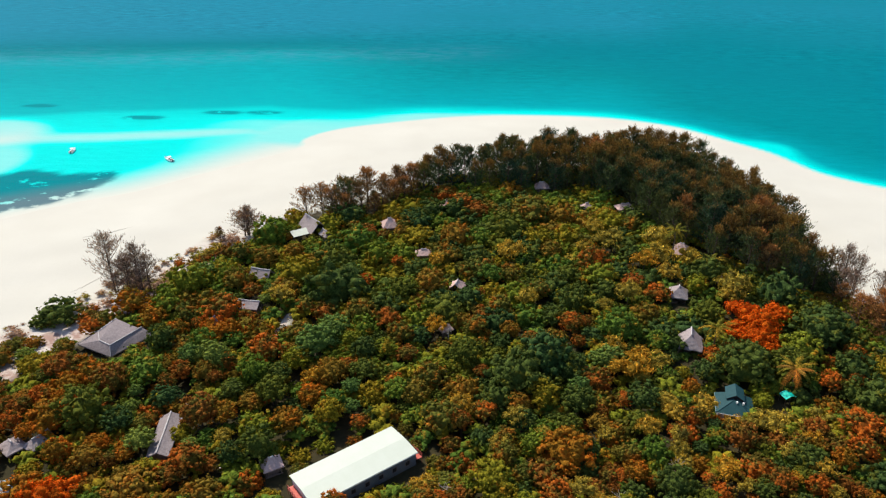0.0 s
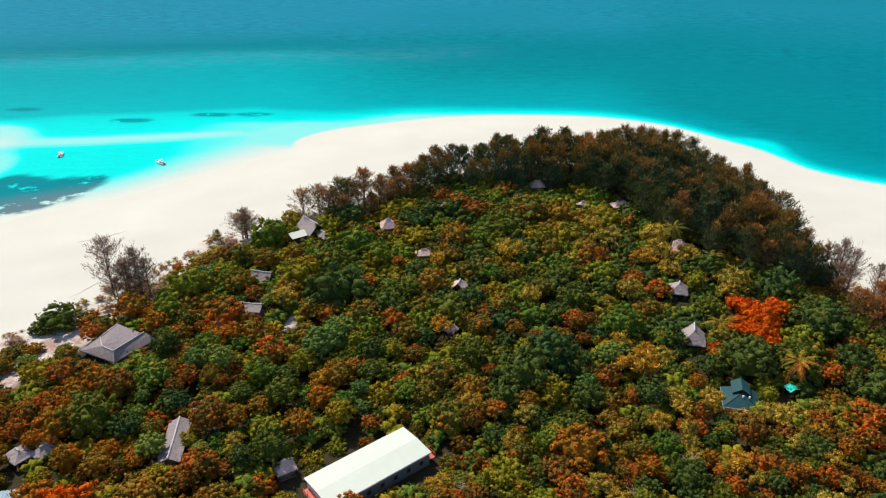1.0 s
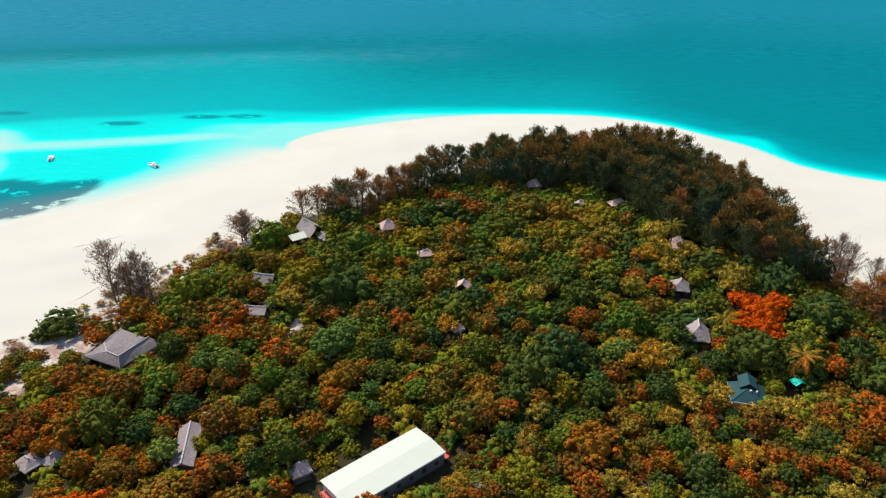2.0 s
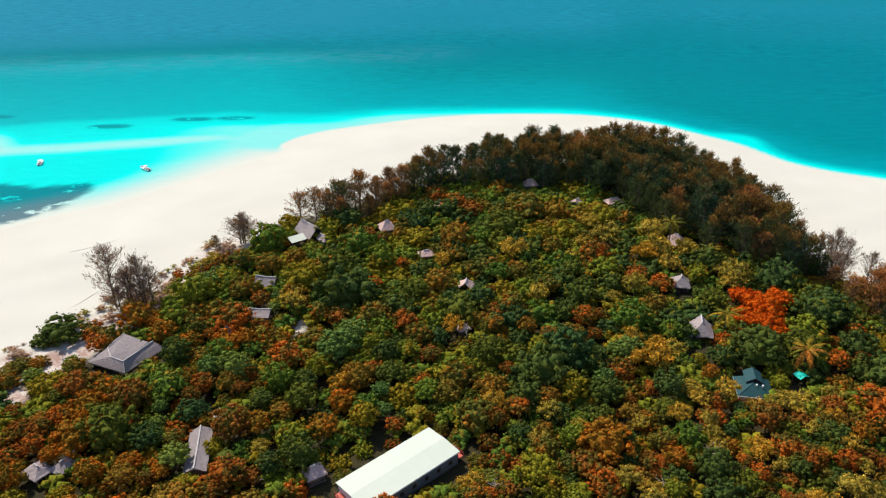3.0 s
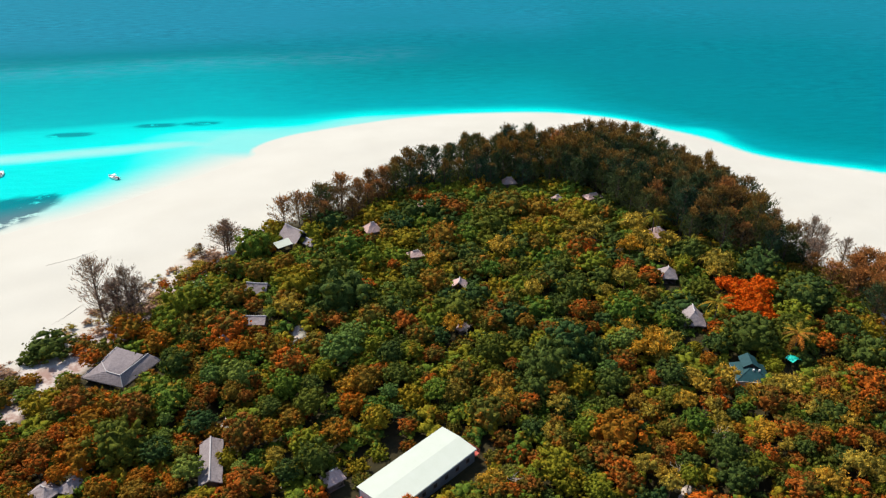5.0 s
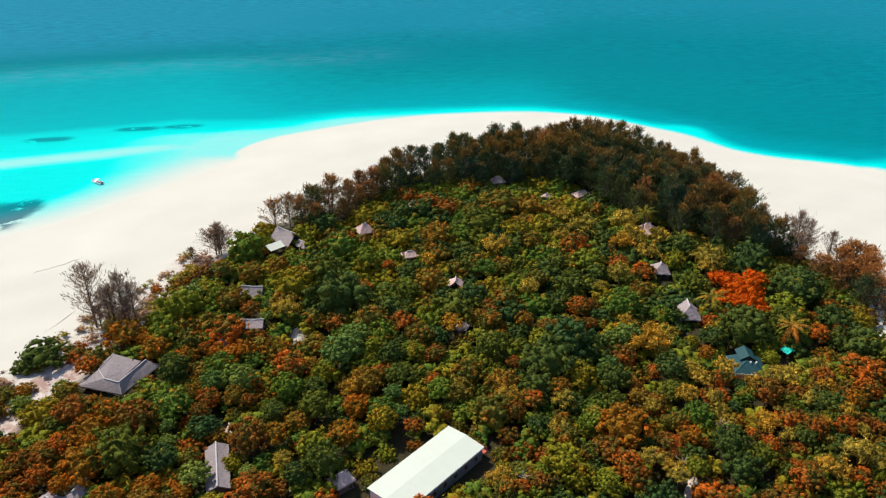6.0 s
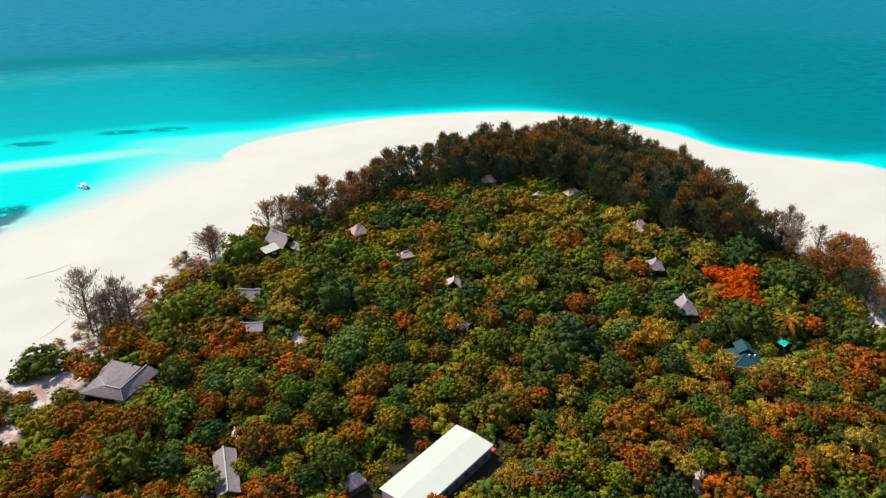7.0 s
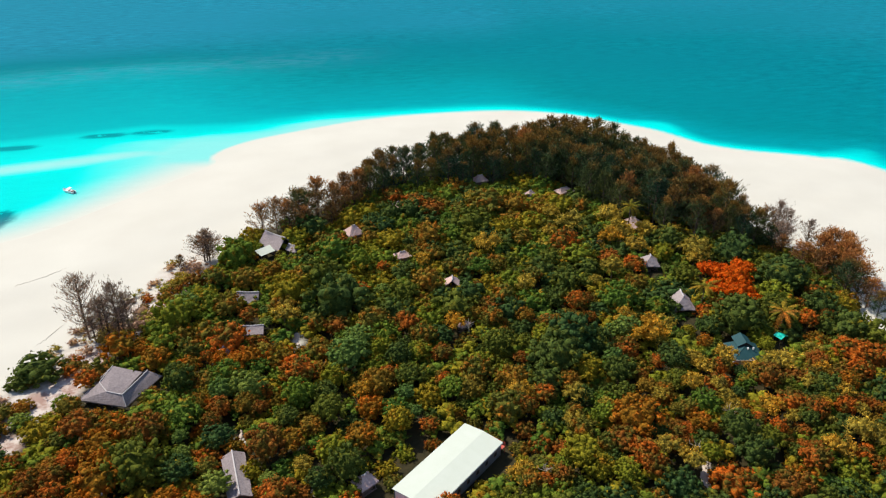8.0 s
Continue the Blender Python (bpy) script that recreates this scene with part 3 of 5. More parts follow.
GREEN_SOUTHWEST = [(-15.6, 105.9, 3.1), (-12.4, 108.6, 2.5), (-66.9, 111.5, 1.8), (-93.2, 113.3, 3.6), (-102.2, 114.6, 3.3), (-86.2, 114.7, 3.2), (-71.9, 114.8, 2.1),
    (-79.4, 117.9, 3), (-30.9, 122.1, 4.9), (-46, 122.8, 4.4), (-39.5, 125.7, 3.7), (-30.8, 129.1, 3.3), (-30.7, 133.5, 2.9), (-107, 136.9, 2.9), (-15.9, 138.2, 3.5),
    (-78, 142, 4.5), (-92.9, 142.9, 3.7), (-52.1, 144.1, 4.3), (-108.6, 146, 4.8), (-83.1, 147.3, 7.1), (-42.9, 150, 3.7), (-68.5, 155, 4), (-20.8, 155, 3.2), (-61.3,
    159.2, 3.3), (-67.1, 159.8, 3.6)]
GREEN_SOUTHEAST = [(69.3, 97.1, 1.6), (51.1, 100.5, 2.5), (12.3, 103, 3.1), (31.9, 104, 2.7), (7.4, 106.2, 3.4), (-0.1, 108.9, 2.5), (5.4, 109.9, 4.7), (80.2, 120, 2.6),
    (26.4, 120.2, 2.8), (40.7, 120.2, 3.5), (15.7, 121, 3.5), (50.8, 122.1, 1.9), (55.3, 125.6, 2.4), (17.9, 126.5, 3.2), (23.4, 126.9, 3.4), (84.6, 130, 2), (-10.5,
    132.4, 3.4), (18.2, 136.9, 4.1), (69.8, 138.4, 2.3), (-6.3, 148.6, 2.8), (59.4, 149.3, 3.5), (102.1, 149.7, 4.5), (50.6, 150.2, 3.2), (96.4, 150.9, 5.5), (60.2,
    154.6, 3.9), (14.4, 156.6, 3.3), (85.9, 157.5, 6.2)]
RUST_NORTHWEST = [(-101.6, 162.8, 3.4), (-73.9, 166.2, 1.9), (-21.5, 168.5, 3.6), (-61.2, 170.3, 3.2), (-107.2, 171.8, 3.6), (-68.2, 171.9, 5.4), (-40, 172.7, 3.3),
    (-13.8, 176.6, 1.7), (-63.6, 183.3, 2.7), (-31.2, 191.5, 2.8), (-22.2, 203.2, 1.9), (-93.2, 204.1, 1.8), (-84.9, 207.7, 1.9), (-79.3, 210.9, 3.4), (-34.6, 222.9,
    3.4), (-28.9, 223.2, 2.9)]
RUST_NORTHEAST = [(16.9, 160.4, 2.7), (29.6, 161.3, 2.2), (28.3, 167.8, 3.7), (33.3, 170.3, 2.1), (3.7, 173.9, 3), (3.9, 185.5, 1.6), (56.3, 187.9, 3.7), (15, 189.2,
    1.6), (49.7, 192.2, 3.3), (39.9, 205.6, 4.8), (3.1, 243.8, 4.4), (-2.9, 250.2, 4.5), (-9.8, 257.5, 3.8)]
RUST_SOUTHWEST = [(-26, 104, 2.8), (-36.8, 109.3, 3.4), (-44.6, 110.1, 3.7), (-60.1, 110.2, 3.1), (-63.1, 112, 4.2), (-57.8, 113.3, 3.7), (-74.4, 113.5, 2.1), (-53.3,
    113.6, 2.4), (-106.1, 122.4, 3.9), (-24.1, 123.2, 2), (-101.3, 123.4, 2.5), (-84.7, 125.9, 2.3), (-59.8, 127.8, 4.6), (-23.8, 128.4, 2.2), (-102.1, 128.6, 2.6),
    (-83.8, 129.4, 2.9), (-88.6, 130.3, 2.9), (-107.6, 130.5, 3.5), (-100, 132.5, 2.9), (-46.8, 135.1, 2), (-112.1, 137.4, 3), (-85.3, 138.1, 4.8), (-71.4, 138.1, 2.3),
    (-61, 141.3, 2), (-33.9, 142.2, 1.7), (-17.5, 142.7, 2.4), (-99.5, 143, 4.3), (-69.9, 143.7, 3.1), (-29.7, 148.1, 2.8), (-60.6, 148.3, 2.9), (-51.5, 153.2, 4.7),
    (-15.1, 153.2, 3)]
RUST_SOUTHEAST = [(64.6, 97.3, 2.4), (53.1, 97.9, 3.4), (57.6, 101.3, 2.1), (54.2, 102.9, 1.5), (19, 104.1, 2.9), (51, 104.9, 2), (-4.9, 105.1, 2.2), (-0.6, 106.6, 2.7),
    (57.2, 107, 2.2), (51.3, 107.6, 2.4), (18.5, 107.8, 3.5), (26.1, 109.1, 2.5), (30.1, 109.8, 1.8), (70.8, 110.7, 2.9), (79, 111.3, 2), (63.6, 111.5, 2.9), (38.4, 112,
    1.5), (29.2, 112.4, 2.1), (50, 112.4, 1.8), (76.8, 112.8, 2.3), (16.5, 112.9, 3.6), (32.6, 113, 2), (2.8, 114.3, 2), (60.6, 115.4, 4.1), (-0.8, 117.3, 3.1), (-3,
    122.5, 2.6), (85.3, 122.5, 3.1), (72.3, 123.9, 2.5), (80.7, 124, 3.1), (60.2, 124.5, 4), (68, 124.9, 3.1), (48.1, 126.4, 3.4), (-0.8, 127.4, 2.4)]
RUST_SOUTHEAST_MORE = [(77.9, 128.5, 3.5), (88.4, 129.2, 4.5), (4.5, 130.9, 2.9), (51.7, 131.2, 2.8), (31, 133.4, 2), (37.3, 137.1, 2.3), (78.2, 137.5, 3.3), (32, 144.7,
    3.7), (4.1, 146.3, 2), (88.8, 146.3, 2.8), (95.5, 146.9, 2.4), (92.3, 154.6, 2.3), (99.1, 157.6, 2.7), (68.6, 158.7, 2.5)]
AMBER_NORTHWEST = [(-59.8, 164.2, 1.3), (-29, 176.7, 1.6), (-53.7, 179.2, 2.9), (-84.3, 213, 2.7)]
AMBER_NORTHEAST = [(21.3, 162.7, 1.4), (-8.6, 165.8, 2.5), (39.2, 179.2, 1.8), (56.3, 180.9, 2.4), (17.6, 181.4, 2.5), (46.7, 183.5, 3.1), (75.4, 184.1, 2.4), (78.7,
    189.2, 4.2), (62.1, 198.6, 3.3), (-9.7, 202, 2.3), (55.3, 203.2, 3), (70.6, 207.9, 3.4), (61.2, 208.9, 3.8), (13.4, 209.5, 3.7), (37.8, 215.5, 2.1), (46.8, 219.1,
    4.3), (63.9, 222, 4), (43.4, 228.8, 2.6)]
AMBER_SOUTHWEST = [(-52.4, 120.9, 1.7), (-37.2, 141.9, 2.2), (-107.6, 152.3, 1.9)]
AMBER_SOUTHEAST = [(59.7, 98.8, 2.5), (70.1, 100.1, 2.5), (26.8, 101.5, 1.8), (67.6, 101.9, 3), (27.4, 104.5, 2.1), (23.1, 107.3, 2.1), (65.2, 107.9, 1.2), (73.4, 108.7,
    1.6), (-8.2, 109.7, 2.5), (56.6, 110.5, 1.6), (66.5, 112.1, 1.3), (53.5, 114.3, 2.2), (73.6, 115, 2), (45.8, 116.9, 1.9), (45.7, 119.7, 1.9), (7.2, 120, 2), (68.7,
    120.2, 1.9), (17.1, 123.6, 1.6), (30.9, 123.6, 1.7), (74.9, 123.6, 1.7), (46.3, 123.9, 1.7), (40.1, 125.2, 2.2), (11.4, 129.1, 2.3), (67.8, 129.6, 2.7), (64.5, 129.9,
    2.2), (60.5, 130.3, 2.3), (73.7, 132.3, 3), (-0.6, 132.4, 2.6), (47.4, 132.5, 2.2), (54.6, 134.2, 2.5), (46.8, 136.1, 2.1), (42.8, 146, 2), (40.4, 147.5, 3.8)]
AMBER_SOUTHEAST_MORE = [(44.7, 154.8, 2), (37.6, 156.9, 2.7)]
GREY_NORTHWEST = [(-35.3, 163, 4.2), (-58.8, 179.7, 2.1), (-59.1, 186, 1.6), (-24.5, 190.8, 2.4), (-81.2, 193.2, 4.7), (-35.5, 195.4, 2.9)]
GREY_SOUTHWEST = [(-69.9, 118.5, 3.3), (-59.7, 119.1, 2.1), (-77.3, 130.6, 2), (-26.8, 133.1, 2.3), (-78, 135.4, 1.9), (-27.2, 139.4, 2.3), (-63.4, 148.6, 4.1), (-69.6,
    149.2, 3.2), (-114.7, 151.9, 2.8), (-38.9, 155.6, 5.8)]
GREY_SOUTHEAST = [(27, 140.5, 3.1), (35.9, 151.8, 3.8), (34.3, 154, 3)]
OLIVE_NORTHWEST = [(-18.1, 162.6, 3.9), (-78.4, 170.1, 3.3), (-29.9, 172.3, 4.4), (-90.8, 172.8, 2.7), (-45.6, 175.3, 2.7), (-69.1, 188.6, 4.3), (-84.6, 195.9, 2.9),
    (-93.4, 199.5, 1.4), (-87.4, 203.5, 3), (-64.4, 203.8, 3.9), (-47, 203.9, 3.9), (-73.4, 206.5, 3.5), (-56.1, 208.6, 3.2), (-23, 226.1, 3.1)]
OLIVE_NORTHEAST = [(11.7, 165.1, 2.8), (2.4, 166.1, 3.4), (49.9, 173.3, 3.6), (9.3, 177.4, 3.6), (37.2, 181.1, 3), (21.3, 186.1, 3.1), (-10.9, 189.4, 4.3), (30.8, 196,
    3.6), (13.1, 197.8, 3.9), (4.2, 198.7, 4.6), (-1.1, 199.2, 3.2), (-5.5, 207.4, 3.7), (82.8, 208.8, 2.3), (27.3, 212.3, 3.4), (-4.1, 219.8, 5.4), (25.2, 220.4, 2.7),
    (57, 232.3, 3.5), (33.7, 239.7, 5.2), (23.3, 240.8, 7.1), (12.9, 241.8, 3.7)]
OLIVE_SOUTHWEST = [(-79.2, 113.2, 3.1), (-34.5, 114.1, 2.3), (-96.3, 120.4, 2.3), (-71.8, 124.6, 2.4), (-40.7, 124.9, 2.2), (-67.1, 131.4, 2.3), (-16.4, 132, 2.3),
    (-49.8, 132.5, 2.8), (-35.9, 136, 3.7), (-63.9, 143.1, 3), (-33.2, 144.4, 4.4), (-120, 150, 3.4), (-103.4, 151.6, 2.7), (-121.5, 155, 2.6), (-119.8, 156.5, 3.1),
    (-115.6, 157.7, 2.5)]
OLIVE_SOUTHEAST = [(41.5, 102.7, 4.1), (-7.8, 105.1, 2.5), (59.7, 109.3, 2.6), (42.2, 109.4, 4.3), (-3.3, 110.8, 3), (12.7, 112.5, 2.6), (35.3, 113.5, 2.7), (8.4, 117.2,
    2.9), (-5.7, 117.8, 3.1), (34.6, 118.1, 2.5), (32.5, 119.2, 1.7), (8.6, 123.2, 2.3), (-9.5, 125.4, 2.8), (29.9, 128.2, 2.6), (-5.1, 128.8, 4.4), (55.9, 129.7, 1.9),
    (12, 134.2, 2.9), (-11.9, 137.3, 3.5), (-0.8, 138.8, 4.1), (54, 142.4, 2.1), (-8.4, 143.6, 4.2), (22.9, 159.8, 3.3)]
FLAME_NORTHEAST = [(75.7, 160, 4.1), (72.2, 166.3, 3.6), (78.6, 167.2, 5.5), (85, 172.9, 3.5), (76.6, 175.4, 4.4)]
FLAME_SOUTHWEST = [(-82, 102.5, 5)]
FLAME_SOUTHEAST = [(76.9, 157.6, 2.7)]
NOTABLE = (("dark", DARK_NORTHWEST), ("dark", DARK_NORTHEAST), ("dark", DARK_SOUTHWEST), ("dark", DARK_SOUTHEAST),
           ("green", GREEN_NORTHWEST), ("green", GREEN_NORTHEAST), ("green", GREEN_SOUTHWEST), ("green", GREEN_SOUTHEAST),
           ("rust", RUST_NORTHWEST), ("rust", RUST_NORTHEAST), ("rust", RUST_SOUTHWEST), ("rust", RUST_SOUTHEAST),
           ("rust", RUST_SOUTHEAST_MORE), ("amber", AMBER_NORTHWEST), ("amber", AMBER_NORTHEAST), ("amber", AMBER_SOUTHWEST),
           ("amber", AMBER_SOUTHEAST), ("amber", AMBER_SOUTHEAST_MORE), ("grey", GREY_NORTHWEST), ("grey", GREY_SOUTHWEST),
           ("grey", GREY_SOUTHEAST), ("olive", OLIVE_NORTHWEST), ("olive", OLIVE_NORTHEAST), ("olive", OLIVE_SOUTHWEST),
           ("olive", OLIVE_SOUTHEAST), ("flame", FLAME_NORTHEAST), ("flame", FLAME_SOUTHWEST), ("flame", FLAME_SOUTHEAST))

# kept free for roofs and paths: x, y, radius
CLEAR = [(-28, 236, 4.0), (-3, 191, 3.6), (-14, 212, 3.4), (-54, 234, 5.5), (61, 165, 4.4), (63, 190, 4.2), (-62, 196, 2.6), (-67, 126, 4.0), (-66, 119, 3.6), (-98, 120, 3.0), (-93, 121, 3.0),
         (44, 252, 3.0), (58, 252, 3.6), (-40, 115, 3.2), (79, 200, 3.0), (-9, 251, 3.6), (72, 219, 4.2), (-63, 179, 2.6), (-70, 169, 2.2), (-6, 166, 2.4)]
# some of these lie in front of roofs, to open them to the camera
CLEAR_MORE = [(-64.9, 134.8, 1.4), (-101, 157, 4.5), (-87, 162.5, 4.0), (-57, 228, 3.5), (-94, 160, 7.5), (-98, 157, 5.5), (64, 140, 5.8), (76, 141, 3.2), (77, 138.5, 2.5), (-51, 174, 1.9), (-52, 170, 1.6), (-53, 166, 1.8), (-65.5, 136.5, 1.6), (-51, 116.5, 1.4), (32, 104, 1.5), (29.5, 101, 1.7), (29, 98, 1.7), (108, 178, 5.0), (29, 272, 3.0),
              (-104, 160, 3.0), (-113, 161.5, 6.0), (-116.5, 145, 3.0), (-95, 106, 4.5), (-25, 102, 1.2), (-18, 107.5, 1.4), (-12, 112.5, 1.4), (-21, 105, 1.2), (-15, 110, 1.4), (-58.3, 224.5, 2.6)]
HALL = np.array([(-35.6, 110.0), (-16.4, 125.6), (-9.8, 117.8), (-29.0, 102.2)])


def forest_sites():
    """Random sites that keep clear of the notable trees and of each other."""
    sites = []
    for species, spots in NOTABLE:
        away = -signed_distance(np.array(spots)[:, :2], HALL)
        for (x, y, r), gap in zip(spots, away):
            if gap > 1.6:
                sites.append((x, y, min(r, 0.92 * gap), species, True))
    want = 26000
    xs, ys = rng.uniform(-165, 130, want), rng.uniform(76, 300, want)
    rs = np.concatenate([rng.uniform(4.0, 5.6, 3600), rng.uniform(3.0, 4.2, 8000), rng.uniform(2.0, 3.0, want - 11600)])
    inside = signed_distance(np.stack([xs, ys], 1), WOOD)
    belt = signed_distance(np.stack([xs, ys], 1), BELT)
    hall = signed_distance(np.stack([xs, ys], 1), HALL)
    px, py, pr = [np.array([s[k] for s in sites], float) for k in range(3)]
    free = np.array(CLEAR + CLEAR_MORE, float)
    for x, y, r, i, b, h in zip(xs, ys, rs, inside, belt, hall):
        if i < 0.6 * r or b > 1.0 or h > -(r * 0.75 + 0.6):
            continue
        if np.any(np.hypot(free[:, 0] - x, free[:, 1] - y) < free[:, 2] * 0.8 + r * 0.5):
            continue
        if np.any(np.hypot(px - x, py - y) < 0.655 * (pr + r)):
            continue
        east = float(ease(x - 0.55 * (y - 150), -10, 70))
        mid = float(np.exp(-((x + 2) ** 2 + (y - 175) ** 2 * 0.5) / 3500.0))
        patch = 0.5 + 0.5 * float(waver(x, y, 0.085, 1.0))
        south = float(ease(y, 175, 120))
        p_rust = 0.01 + 0.05 * south * patch + 0.10 * east * south + 0.12 * south * float(ease(x, -35, -80))
        p_amber = 0.01 + 0.04 * east * (0.4 + 0.6 * south)
        clump = float(waver(x, y, 0.075, 8.0))
        p_olive = (0.15 + 0.08 * mid) * (1 - 0.6 * clump) + 0.12 * float(ease(x, -30, -60))
        # filler is mostly dark-leaved: shade between crowns put into the leaf colour
        p_dark = (0.46 + 0.12 * east) * (1 + 0.4 * clump) - 0.38 * float(ease(x, -5, -50))
        u = rng.uniform()
        species = "rust" if u < p_rust else "amber" if u < p_rust + p_amber else "olive" if u < p_rust + p_amber + p_olive else "dark" if u < p_rust + p_amber + p_olive + p_dark else "green"
        if species == "amber":
            r = min(r, 3.4)
        sites.append((x, y, r, species, False))
        px, py, pr = np.append(px, x), np.append(py, y), np.append(pr, r)
    return sites


# the belt of casuarinas along the far beach
BELT = spline([(-64, 241), (-50, 235), (-34, 241), (-16, 262), (5, 268), (24, 262), (38, 267), (57, 252), (66, 231), (71, 215), (82, 204), (94, 196), (102, 188), (107, 194),
               (110, 222), (109, 250), (99, 280), (86, 299), (56, 304), (26, 300), (-4, 288), (-26, 270), (-46, 257)], 5)


def casuarina_shape(limbs, tufts, thin=1.0, sparse=False, low=0.07, wide_by=0.26):
    """Trunk and feathery needle sprays of a casuarina of height 1."""
    wood = [tube([(0, 0, 0), (0.01, 0.01, 0.5), (0, 0, 0.97)], [0.018, 0.012, 0.003], 6)]
    at, way = [], []
    for k in range(limbs):
        h = low + (0.94 - low) * (k / limbs) ** 0.85
        a = k * 2.4 + rng.uniform(-0.4, 0.4)
        u = (h - low) / (0.94 - low)
        reach = wide_by * math.sin(math.pi * (0.36 + 0.60 * u)) ** 0.9 * rng.uniform(0.7, 1.2)
        tip = np.array((reach * np.cos(a), reach * np.sin(a), h + reach * rng.uniform(0.6, 1.2)))
        base = np.array((0, 0, h))
        mid = (base + tip) / 2 + np.array((0, 0, -0.02))
        wood.append(tube([base, mid, tip], [0.006, 0.004, 0.001], 3))
        n = tufts if not sparse else int(tufts * rng.uniform(0.05, 1.0) ** 1.1)
        f = rng.uniform(0.3, 1.08, n)[:, None]
        p = base + (tip - base) * f + rng.normal(0, 0.026, (n, 3))
        at.append(p)
        d = (tip - base) / np.linalg.norm(tip - base)
        way.append(np.tile(d * 0.6 + np.array((0, 0, 0.55)), (n, 1)) + rng.normal(0, 0.42, (n, 3)))
    at, way = np.concatenate(at), np.concatenate(way)
    way /= np.linalg.norm(way, axis=1)[:, None]
    side = np.cross(way, rng.normal(0, 1, way.shape))
    side /= np.linalg.norm(side, axis=1)[:, None]
    long, wide = rng.uniform(0.026, 0.062, len(at))[:, None], rng.uniform(0.0038, 0.0078, len(at))[:, None]
    wide = wide * thin
    v = np.stack([at - way * long * 0.5, at + side * wide, at + way * long, at - side * wide], 1).reshape(-1, 3)
    return merged(wood), (v, np.arange(len(v)).reshape(-1, 4), NO_TRI)


CASUARINA_SHAPES = [casuarina_shape(38, 48) for k in range(6)]
CASUARINA_TRUNKS = [mesh_of("trunk", w, BARK, smooth=True) for w, c in CASUARINA_SHAPES]
CASUARINA_CROWNS = [mesh_of("crown", c, NEEDLES) for w, c in CASUARINA_SHAPES]
CASUARINA_RED = [mesh_of("crown", c, NEEDLES_RED) for w, c in CASUARINA_SHAPES]
OPEN_SHAPES = [casuarina_shape(60, 50, 1.25, True, 0.03, 0.40) for k in range(4)]
OPEN_TRUNKS = [mesh_of("trunk", w, BARK, smooth=True) for w, c in OPEN_SHAPES]
OPEN_CROWNS = [mesh_of("crown", c, NEEDLES_RED) for w, c in OPEN_SHAPES]
BARE_SHAPES = [casuarina_shape(48, 72, 0.75, True, 0.08, 0.30) for k in range(3)]
BARE_TRUNKS = [mesh_of("trunk", w, BARK, smooth=True) for w, c in BARE_SHAPES]
BARE_CROWNS = [mesh_of("crown", c, NEEDLES_BARE) for w, c in BARE_SHAPES]


def plant_casuarina(x, y, h, wide, look_like="dark"):
    label = {"dark": "tall dark casuarina with feathery needles on the beach edge", "red": "reddish brown casuarina on the beach edge", "open": "reddish casuarina with a thin, open crown by the beach",
             "bare": "thin, half bare casuarina standing on the sand"}[look_like]
    root = thing("casuarina_tree", label, "tree", pose(x, y, max(0.3, height_at(x, y) - 0.1), 0, 0, rng.uniform(0, 360)), "casuarinas of the beach edge")
    trunks, crowns = {"bare": (BARE_TRUNKS, BARE_CROWNS), "open": (OPEN_TRUNKS, OPEN_CROWNS), "red": (CASUARINA_TRUNKS, CASUARINA_RED), "dark": (CASUARINA_TRUNKS, CASUARINA_CROWNS)}[look_like]
    k = int(rng.integers(len(crowns)))
    for name, me in (("trunk", trunks[k]), ("crown", crowns[k])):
        hang(name, me, root).matrix_basis = Matrix.Diagonal((h * wide, h * wide, h, 1))
    return root


BELT_HUTS = ((72.3, 218.6), (58.6, 252.6), (44.4, 252.5), (-9.0, 251.4), (29.2, 271.4), (-53.8, 233.0), (79.2, 199.3))


def plant_belt():
    placed = []
    tries = 9000
    xs, ys = rng.uniform(-70, 135, tries), rng.uniform(165, 306, tries)
    deep = signed_distance(np.stack([xs, ys], 1), BELT)
    for x, y, d in zip(xs, ys, deep):
        if d < 1.0 or any((x - a) ** 2 + (y - b) ** 2 < (4.9 if x > -18 else 5.0) ** 2 for a, b in placed):
            continue
        if any(abs(x - hx) < 4.5 and -3.0 < hy - y < 9.0 for hx, hy in BELT_HUTS):
            continue
        west = x < -18
        h = rng.uniform(11.5, 16.0) if west else rng.uniform(14.0, 19.5) if x < 25 else rng.uniform(14.5, 21.0)
        h *= 0.80 + 0.20 * float(ease(d, 0, 8))
        red = rng.uniform() < (0.7 if x > 112 else 0.75 if west else 0.05 + 0.12 * float(ease(x, 70, 110)))
        thin = west and rng.uniform() < 0.35
        plant_casuarina(x, y, h, rng.uniform(0.85, 1.2) + (0.2 if west and not thin else 0.0), "open" if thin else "red" if red else "dark")
        placed.append((x, y))


